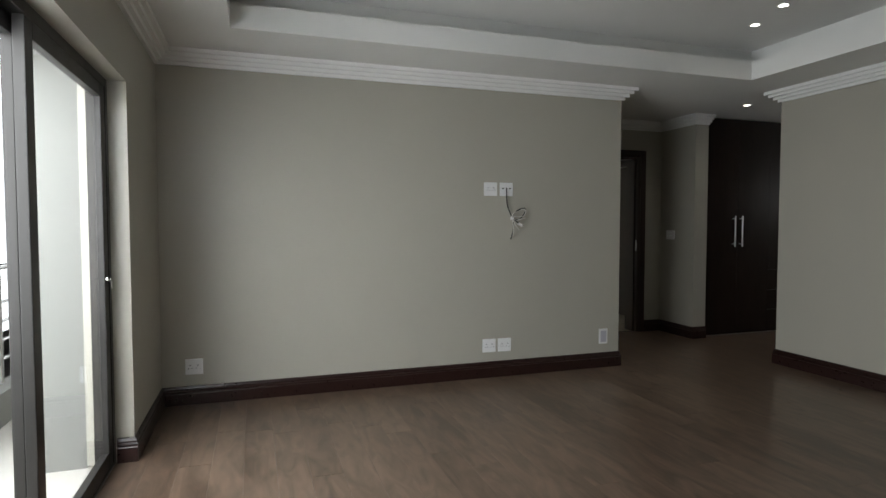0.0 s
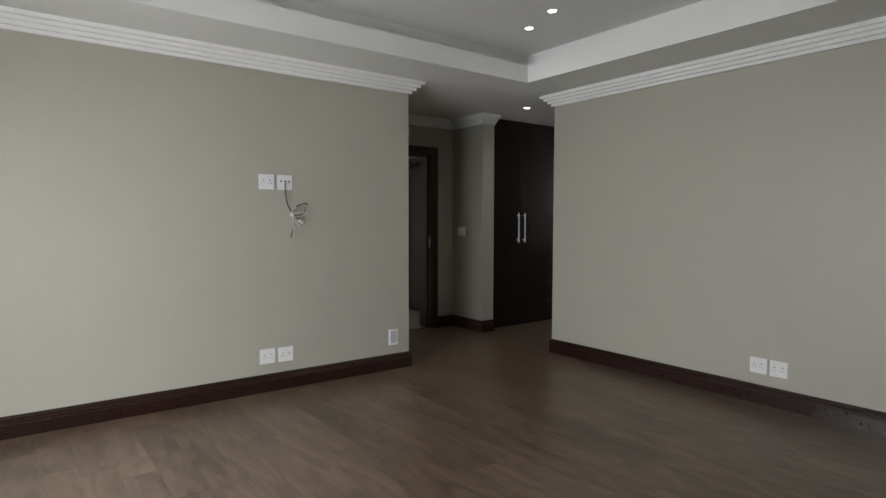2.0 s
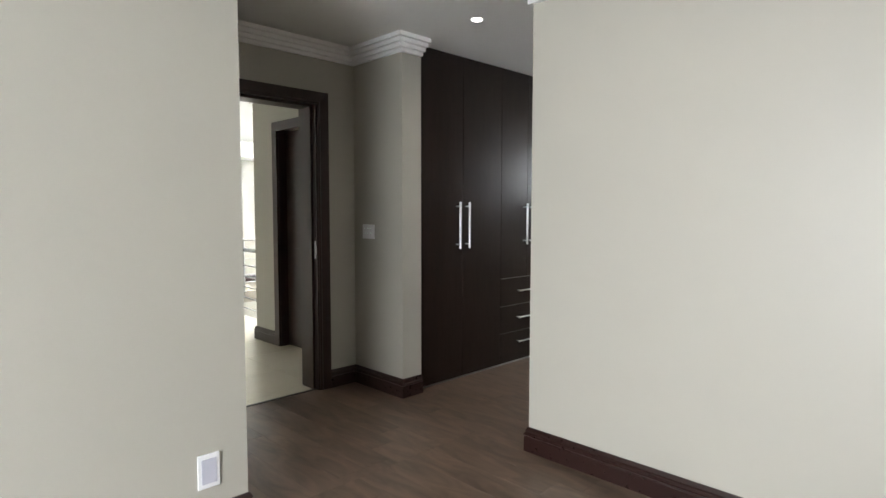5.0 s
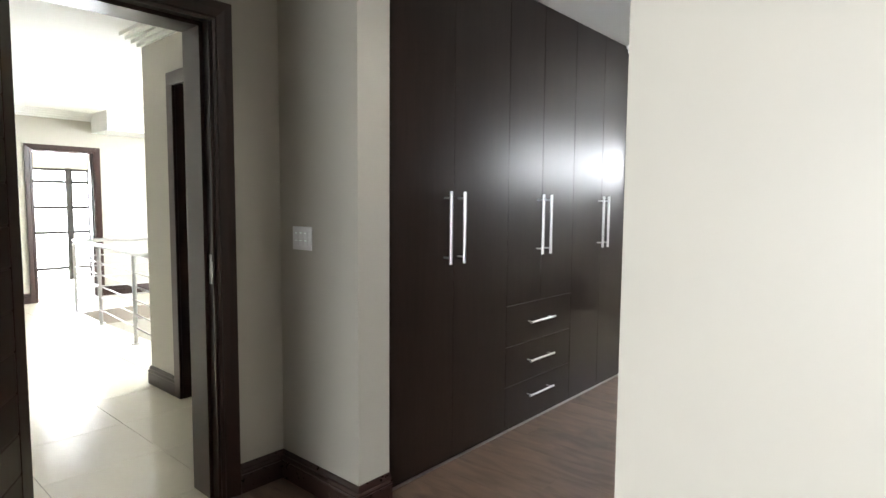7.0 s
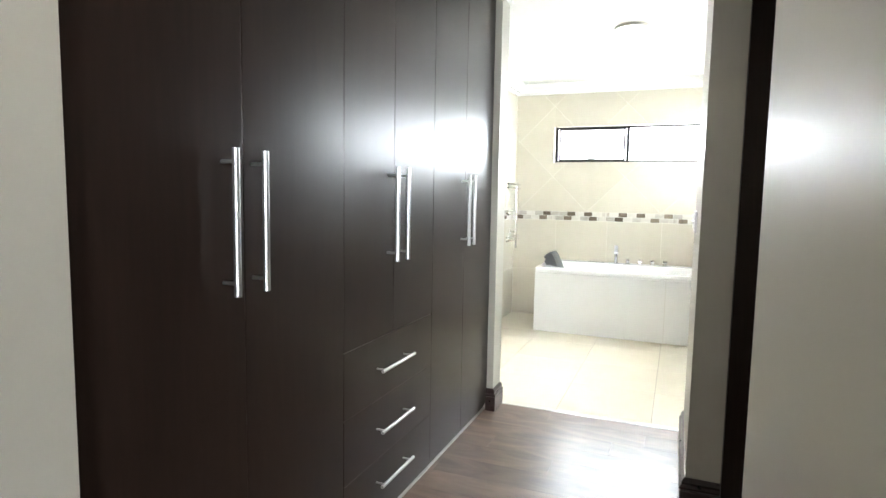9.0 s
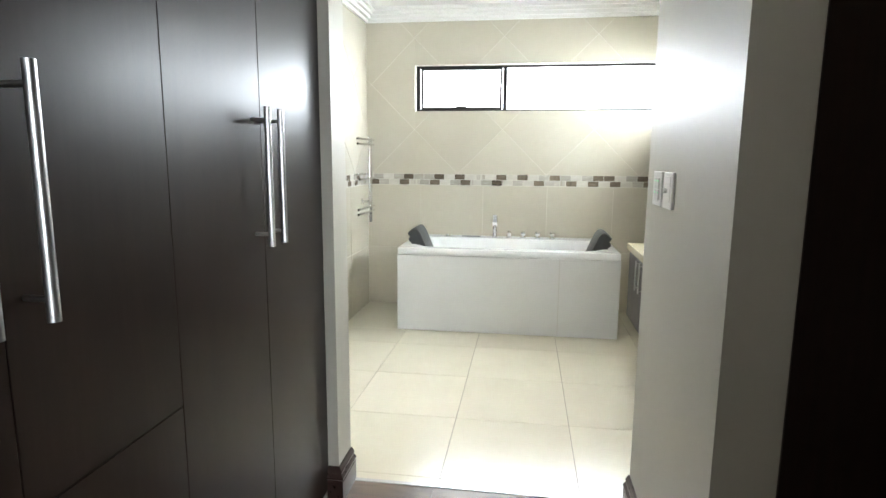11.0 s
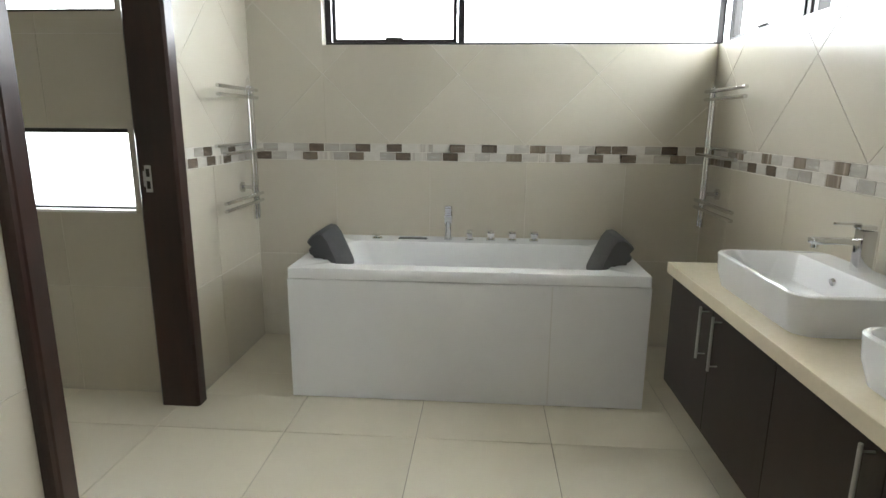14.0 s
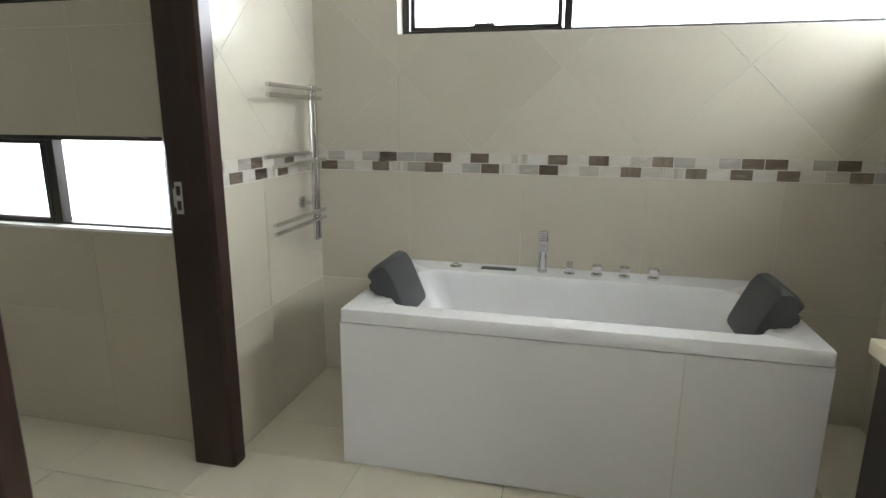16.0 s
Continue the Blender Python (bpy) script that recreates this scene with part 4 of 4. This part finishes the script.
# vanity
VY = -0.722
for x0, x1, grip, label in ((5.71, 6.60, -0.018, "wall-hung dark wenge vanity cabinet by the bath"), (4.82, 5.71, -0.005, "wall-hung dark wenge vanity cabinet")):
    v = empty("vanity_cabinet", (0, 0, 0), label, "vanity cabinet", "vanity cabinets")
    bm = bmesh.new()
    box(bm, x0, x1, BS, VY - 0.019, 0.266, 0.735)
    part("body", bm, M_CUP, v)
    xm = (x0 + x1) / 2
    for a, b, hx in ((x0, xm, xm + grip - 0.057), (xm, x1, xm - 0.018 + 0.057)):
        bm = bmesh.new()
        box(bm, a + 0.0015, b - 0.0015, VY - 0.018, VY, 0.264, 0.733, 0.001)
        d = part("door", bm, M_CUP, v)
        bar_handle(d, (hx, VY + 0.03, 0.535), (hx, VY + 0.03, 0.729), (0, 1, 0), 0.005, 0.031)
bm = bmesh.new()
box(bm, 4.78, 6.65, BS + 0.001, VY + 0.012, 0.736, 0.783, 0.003)
solid("worktop", bm, M_STONE, "cream quartz vanity worktop with two basins", "worktop")


def basin(x):
    b = empty("wash_basin", (x, 0, 0), "white rectangular ceramic basin on the worktop", "basin", "wash basins")
    bm = bmesh.new()
    y0, y1, z0, z1 = BS + 0.03, VY - 0.05, 0.7835, 0.906
    w = 0.305
    outs = [ring(bm, -w + 0.02, w - 0.02, y0 + 0.02, y1 - 0.02, 0.06, z0, 8), ring(bm, -w + 0.004, w - 0.004, y0 + 0.004, y1 - 0.004, 0.065, z0 + 0.06, 8), ring(bm, -w, w, y0, y1, 0.068, z1 - 0.004, 8), ring(bm, -w + 0.004, w - 0.004, y0 + 0.004, y1 - 0.004, 0.066, z1, 8),
            ring(bm, -w + 0.014, w - 0.014, y0 + 0.11, y1 - 0.014, 0.06, z1, 8), ring(bm, -w + 0.02, w - 0.02, y0 + 0.116, y1 - 0.02, 0.06, z1 - 0.008, 8), ring(bm, -w + 0.06, w - 0.06, y0 + 0.15, y1 - 0.06, 0.07, z1 - 0.085, 8), ring(bm, -w + 0.10, w - 0.10, y0 + 0.19, y1 - 0.10, 0.06, z1 - 0.10, 8)]
    bm.faces.new(outs[0][::-1])
    loft(bm, outs)
    part("bowl", bm, M_CERAM, b, smooth=True)
    bm = bmesh.new()
    tube(bm, (0, y0 + 0.128, z1 - 0.035), (0, y0 + 0.138, z1 - 0.038), 0.012, 18)
    part("overflow_ring", bm, M_CHROME, b, smooth=True)
    t = empty("basin_mixer", (x, y0 + 0.055, z1), "square chrome basin mixer tap standing on the basin", "tap", "basin mixers")
    bm = bmesh.new()
    box(bm, -0.022, 0.022, -0.022, 0.022, 0, 0.135, 0.004)
    part("body", bm, M_CHROME, t, smooth=True)
    bm = bmesh.new()
    box(bm, -0.018, 0.018, 0.02, 0.165, 0.088, 0.108, 0.004)
    tube(bm, (0, 0.15, 0.076), (0, 0.15, 0.09), 0.011, 16)
    part("spout", bm, M_CHROME, t, smooth=True)
    bm = bmesh.new()
    box(bm, -0.018, 0.018, -0.02, 0.03, 0.138, 0.150, 0.003)
    box(bm, -0.006, 0.006, 0.02, 0.10, 0.150, 0.157, 0.002)
    part("lever", bm, M_CHROME, t, smooth=True)


basin(6.05)
basin(5.22)


# switches and sockets
def plate(name, m, w, h, label, category, group=""):
    e = empty(name, m, label, category, group)
    bm = bmesh.new()
    box(bm, -w / 2, w / 2, -h / 2, h / 2, 0, 0.010, 0.003)
    part("plate", bm, M_PLASTIC, e)
    return e


def socket(m, label="white double power socket on the wall", group="power sockets"):
    e = plate("power_socket", m, 0.128, 0.122, label, "power socket", group)
    bm = bmesh.new()
    box(bm, -0.055, 0.055, -0.05, 0.05, 0.010, 0.0125, 0.001)
    part("cover", bm, M_PLASTIC, e)
    for cx in (-0.028, 0.028):
        for dx, dy, r in ((0, 0.012, 0.0048), (-0.012, -0.012, 0.0034), (0.012, -0.012, 0.0034)):
            bm = bmesh.new()
            tube(bm, (cx + dx, dy, 0.0115), (cx + dx, dy, 0.0130), r, 12)
            part("pin_hole", bm, M_BLACK, e)
    return e


def on_wall(x, y, z, u):
    return facing((x, y, z), u)


for x, z in ((-1.388, 1.729), (-3.897, 0.296), (-1.398, 0.294), (-1.243, 0.292)):
    socket(on_wall(x + NX, NY, z, (1, 0, 0)))
for y, z in ((-2.672, 0.296), (-2.820, 0.294)):
    socket(on_wall(XE, y, z, (0, -1, 0)))
tvp = plate("tv_outlet", on_wall(-1.232 + NX, NY, 1.729, (1, 0, 0)), 0.128, 0.122, "white aerial outlet plate with a cable hanging from it", "aerial outlet")
for dx in (-0.034, 0.0, 0.034):
    bm = bmesh.new()
    tube(bm, (dx, 0.008, 0.0095), (dx, 0.008, 0.014), 0.0075, 14)
    part("jack", bm, M_BLACK, tvp)
jb = plate("data_outlet", on_wall(-0.180 + NX, NY, 0.306, (1, 0, 0)), 0.096, 0.150, "white blank outlet plate with a grey insert", "wall outlet")
bm = bmesh.new()
box(bm, -0.033, 0.033, -0.055, 0.055, 0.010, 0.013, 0.002)
part("insert", bm, M_GREYPL, jb)
s6 = plate("light_switch", on_wall(PX, 1.155, 1.272, (0, -1, 0)), 0.150, 0.115, "white six-lever light switch with small lit markers", "light switch")
for i in range(3):
    for j in range(2):
        bm = bmesh.new()
        box(bm, -0.055 + i * 0.038, -0.021 + i * 0.038, -0.036 + j * 0.037, -0.002 + j * 0.037, 0.010, 0.0145, 0.0015)
        lever = part("rocker", bm, M_PLASTIC, s6)
        bm = bmesh.new()
        box(bm, -0.044 + i * 0.038, -0.032 + i * 0.038, -0.013 + j * 0.037, -0.009 + j * 0.037, 0.0144, 0.0152)
        part("marker_light", bm, M_LEDW, lever)
b1 = plate("light_switch", on_wall(4.392, -0.412, 1.283, (-1, 0, 0)), 0.124, 0.112, "white four-lever bathroom light switch with green markers", "light switch")
for i in range(2):
    for j in range(2):
        bm = bmesh.new()
        box(bm, -0.034 + i * 0.036, -0.002 + i * 0.036, -0.038 + j * 0.038, -0.002 + j * 0.038, 0.010, 0.0145, 0.0015)
        lever = part("rocker", bm, M_PLASTIC, b1)
        bm = bmesh.new()
        box(bm, -0.014 + i * 0.036, -0.004 + i * 0.036, -0.013 + j * 0.038, -0.0105 + j * 0.038, 0.0144, 0.0152)
        part("marker_light", bm, M_LED, lever)
b2 = plate("isolator_switch", on_wall(4.252, -0.412, 1.283, (-1, 0, 0)), 0.110, 0.112, "white blank plate with one round button", "wall switch")
bm = bmesh.new()
box(bm, -0.04, 0.04, -0.035, 0.045, 0.010, 0.0125, 0.002)
part("cover", bm, M_PLASTIC, b2)
bm = bmesh.new()
tube(bm, (0, 0, 0.012), (0, 0, 0.022), 0.008, 16)
part("button", bm, M_PLASTIC, b2, smooth=True)


def pipe(bm, pts, r, seg=8, steps=6):
    """A round cable through the points, eased between them."""
    P = [Vector(p) for p in pts]
    path = []
    for i in range(len(P) - 1):
        p0, p1, p2, p3 = P[max(0, i - 1)], P[i], P[i + 1], P[min(len(P) - 1, i + 2)]
        for k in range(steps):
            t = k / steps
            path.append(0.5 * (2 * p1 + (p2 - p0) * t + (2 * p0 - 5 * p1 + 4 * p2 - p3) * t * t + (3 * p1 - p0 - 3 * p2 + p3) * t ** 3))
    path.append(P[-1])
    rings = []
    for i, p in enumerate(path):
        d = (path[min(i + 1, len(path) - 1)] - path[max(i - 1, 0)]).normalized()
        a = d.orthogonal().normalized()
        if rings:
            a = (prev - d * prev.dot(d)).normalized()
        prev = a
        b = d.cross(a)
        rings.append([bm.verts.new(p + (a * math.cos(2 * math.pi * k / seg) + b * math.sin(2 * math.pi * k / seg)) * r) for k in range(seg)])
    loft(bm, rings)
    bm.faces.new(rings[0][::-1])


cable = empty("aerial_cable", (-1.234 + NX, NY, 1.742), "coiled grey and white aerial cables hanging from the outlet", "cable")
CP = [(0, -0.02, 0), (-0.006, -0.03, -0.04), (0.0, -0.028, -0.13), (0.012, -0.03, -0.19), (0.045, -0.035, -0.265)]
bm = bmesh.new()
pipe(bm, CP + [(0.060, -0.035, -0.33), (0.062, -0.03, -0.39), (0.040, -0.025, -0.47)], 0.0055)
part("lead", bm, M_CABLE_D, cable, "dark grey cable", smooth=True)
bm = bmesh.new()
pipe(bm, [(0.045, -0.035, -0.27), (0.075, -0.05, -0.22), (0.13, -0.06, -0.19), (0.175, -0.05, -0.19), (0.165, -0.04, -0.24), (0.12, -0.035, -0.285), (0.07, -0.035, -0.29), (0.045, -0.04, -0.275), (0.09, -0.05, -0.31), (0.15, -0.05, -0.345)], 0.0055)
part("dark_coil", bm, M_CABLE_D, cable, "dark looped cable", smooth=True)
bm = bmesh.new()
pipe(bm, [(0.03, -0.04, -0.28), (0.06, -0.055, -0.23), (0.12, -0.05, -0.20), (0.17, -0.06, -0.205), (0.16, -0.055, -0.255), (0.10, -0.045, -0.262), (0.045, -0.05, -0.26), (0.03, -0.045, -0.275), (0.08, -0.05, -0.295), (0.175, -0.055, -0.275)], 0.0036)
pipe(bm, [(0.045, -0.04, -0.28), (0.07, -0.05, -0.33), (0.10, -0.05, -0.37), (0.115, -0.045, -0.385)], 0.0036)
pipe(bm, [(0.045, -0.04, -0.28), (0.055, -0.045, -0.34), (0.058, -0.045, -0.41), (0.05, -0.04, -0.45)], 0.0034)
part("white_coil", bm, M_CABLE_W, cable, "white looped cable", smooth=True)
bm = bmesh.new()
tube(bm, (0.10, -0.052, -0.325), (0.14, -0.052, -0.345), 0.013, 12)
part("plug", bm, M_PLASTIC, cable, "white cable plug", smooth=True)
bm = bmesh.new()
box(bm, 0.03, 0.06, -0.05, -0.03, -0.29, -0.268, 0.004)
part("cable_tie", bm, M_PLASTIC, cable, "white cable tie", smooth=True)


# downlights
def downlight(x, y, z):
    d = empty("downlight", (x, y, z), "small round recessed ceiling downlight, switched on", "downlight", "ceiling downlights")
    bm = bmesh.new()
    outer, inner = [], []
    for k in range(24):
        a = 2 * math.pi * k / 24
        outer.append((math.cos(a) * 0.045, math.sin(a) * 0.045))
        inner.append((math.cos(a) * 0.034, math.sin(a) * 0.034))
    rs = [[bm.verts.new((px, py, zz)) for px, py in pts] for pts, zz in ((outer, 0.0), (outer, -0.004), (inner, -0.006), (inner, 0.0))]
    loft(bm, rs, False)
    part("bezel", bm, M_CORNICE, d, smooth=True)
    bm = bmesh.new()
    tube(bm, (0, 0, -0.0045), (0, 0, -0.001), 0.033, 24)
    part("lens", bm, M_LAMP, d)


for x, y in ((0.36, -1.18), (0.21, -1.58), (0.345, -4.8), (-3.3, -4.8)):
    downlight(x, y, 3.06)
# the fitting at x 3.06 is unseen, added midway to go with its beam
for x, y in ((1.615, 0.09), (3.06, 0.14), (4.50, 0.19)):
    downlight(x, y, CE)
cl = empty("ceiling_light", (5.6, 0.07, BC), "round white flush ceiling light with an opal cover", "ceiling light")
bm = bmesh.new()
loft(bm, [[bm.verts.new((math.cos(a) * r, math.sin(a) * r, z)) for a in (2 * math.pi * k / 40 for k in range(40))] for r, z in ((0.128, 0.0), (0.128, -0.018), (0.122, -0.022), (0.112, -0.020))], False)
part("base", bm, M_CORNICE, cl, smooth=True)
bm = bmesh.new()
loft(bm, [[bm.verts.new((math.cos(a) * r, math.sin(a) * r, z)) for a in (2 * math.pi * k / 40 for k in range(40))] for r, z in ((0.112, -0.016), (0.108, -0.032), (0.085, -0.046), (0.045, -0.054), (0.012, -0.056))])
part("cover", bm, M_OPAL, cl, "opal plastic cover", smooth=True)

cornice([(4.625, 0.735 + 0.76), (BX, BN), (BX, BS), (4.62, BS)], BC)

cornice([(4.47, 0.80), (4.47, 0.742), (4.63, 0.742)], CE)
cornice([(4.587, -0.412), (3.70, -0.412), (3.70, -0.555)], CE)

# sliding patio door and the patio
sd = empty("sliding_door", (0, 0, 0), "dark bronze aluminium sliding patio door with clear glass", "sliding door")
sd["kind"] = "structure"
FX = XW - 0.10


def sd_bar(nm, x0, x1, y0, y1, z0, z1, parent=sd):
    bm = bmesh.new()
    box(bm, x0, x1, y0, y1, z0, z1, 0.003)
    return part(nm, bm, M_ALU, parent)


sd_bar("jamb", FX - 0.10, FX, SDN - 0.05, SDN, 0.0, SDH)
sd_bar("jamb", FX - 0.10, FX, SDS, SDS + 0.05, 0.0, SDH)
sd_bar("head", FX - 0.10, FX, SDS + 0.05, SDN - 0.05, SDH - 0.05, SDH)
sd_bar("track", FX - 0.10, FX, SDS + 0.05, SDN - 0.05, 0.0, 0.022)
for a, b, x0 in ((-2.405, SDN - 0.05, FX - 0.045), (SDS + 0.05, -2.29, FX - 0.095)):
    p = empty("sliding_panel", (0, 0, 0), "", "")
    p.parent = sd
    x1 = x0 + 0.04
    for nm, r in (("stile", (a, a + 0.085, 0.022, SDH - 0.05)), ("stile", (b - 0.085, b, 0.022, SDH - 0.05)), ("rail", (a + 0.085, b - 0.085, 0.022, 0.11)), ("rail", (a + 0.085, b - 0.085, SDH - 0.12, SDH - 0.05))):
        sd_bar(nm, x0, x1, *r, p)
    bm = bmesh.new()
    box(bm, x0 + 0.018, x0 + 0.024, a + 0.08, b - 0.08, 0.10, SDH - 0.11)
    g = part("pane", bm, M_GLASS, p)
    g.visible_shadow = False
lock = empty("door_lock", (FX - 0.005, SDN - 0.105, 1.10), "chrome key lock with keys in the sliding door", "door lock")
bm = bmesh.new()
tube(bm, (0, 0, 0), (0.012, 0, 0), 0.017, 18)
box(bm, 0.012, 0.030, -0.012, 0.012, -0.002, 0.002)
part("cylinder", bm, M_CHROME, lock, smooth=True)
bm = bmesh.new()
box(bm, 0.026, 0.030, -0.010, 0.010, -0.055, -0.012, 0.002)
part("key", bm, M_CABLE_W, lock)
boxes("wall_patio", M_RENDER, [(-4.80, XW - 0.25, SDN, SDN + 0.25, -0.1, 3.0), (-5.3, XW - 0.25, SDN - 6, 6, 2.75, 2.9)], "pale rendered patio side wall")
boxes("ground", M_PAVE, [(-60, XW - 0.20, -60, 60, -3.3, -3.2), (-60, 60, 12.5, 60, -3.3, -3.2), (8.2, 60, -60, 12.5, -3.3, -3.2), (-4.4, 8.2, -60, -6.6, -3.3, -3.2)], "pale paved ground below the house")
boxes("patio_floor", M_PAVE, [(-5.3, XW - 0.20, -7.0, 6, -0.2, -0.015)], "pale tiled patio floor", category="patio floor")
boxes("patio_kerb", M_RENDER, [(-5.45, -5.3, -7.0, 6, -0.2, 0.22)], "pale rendered patio upstand", category="kerb")
pb = empty("patio_balustrade", (0, 0, 0), "steel patio balustrade with horizontal rails", "balustrade")
for y in (-6.5, -5.2, -3.9, -2.6, -1.3, 0.0, 1.3, 2.6, 3.9, 5.2):
    bm = bmesh.new()
    tube(bm, (-5.37, y, 0.25), (-5.37, y, 1.1), 0.02, 14)
    part("post", bm, M_STEEL, pb, smooth=True)
for z in (0.42, 0.56, 0.70, 0.84, 1.1):
    bm = bmesh.new()
    tube(bm, (-5.37, -6.9, z), (-5.37, 6.0, z), 0.011 if z < 1 else 0.022, 12)
    part("rail", bm, M_STEEL, pb, smooth=True)

# plain overcast sky beyond the windows
for r in ((-14, -13.9, -30, 50, -3.2, 14), (10.5, 10.6, -8, 8, -1.5, 9), (2, 12, -6.1, -6.0, -1.5, 9), (-4, 10, 13.4, 13.5, -2, 9)):
    boxes("backdrop_sky", M_BRIGHT, [r], "plain bright overcast sky", category="sky")
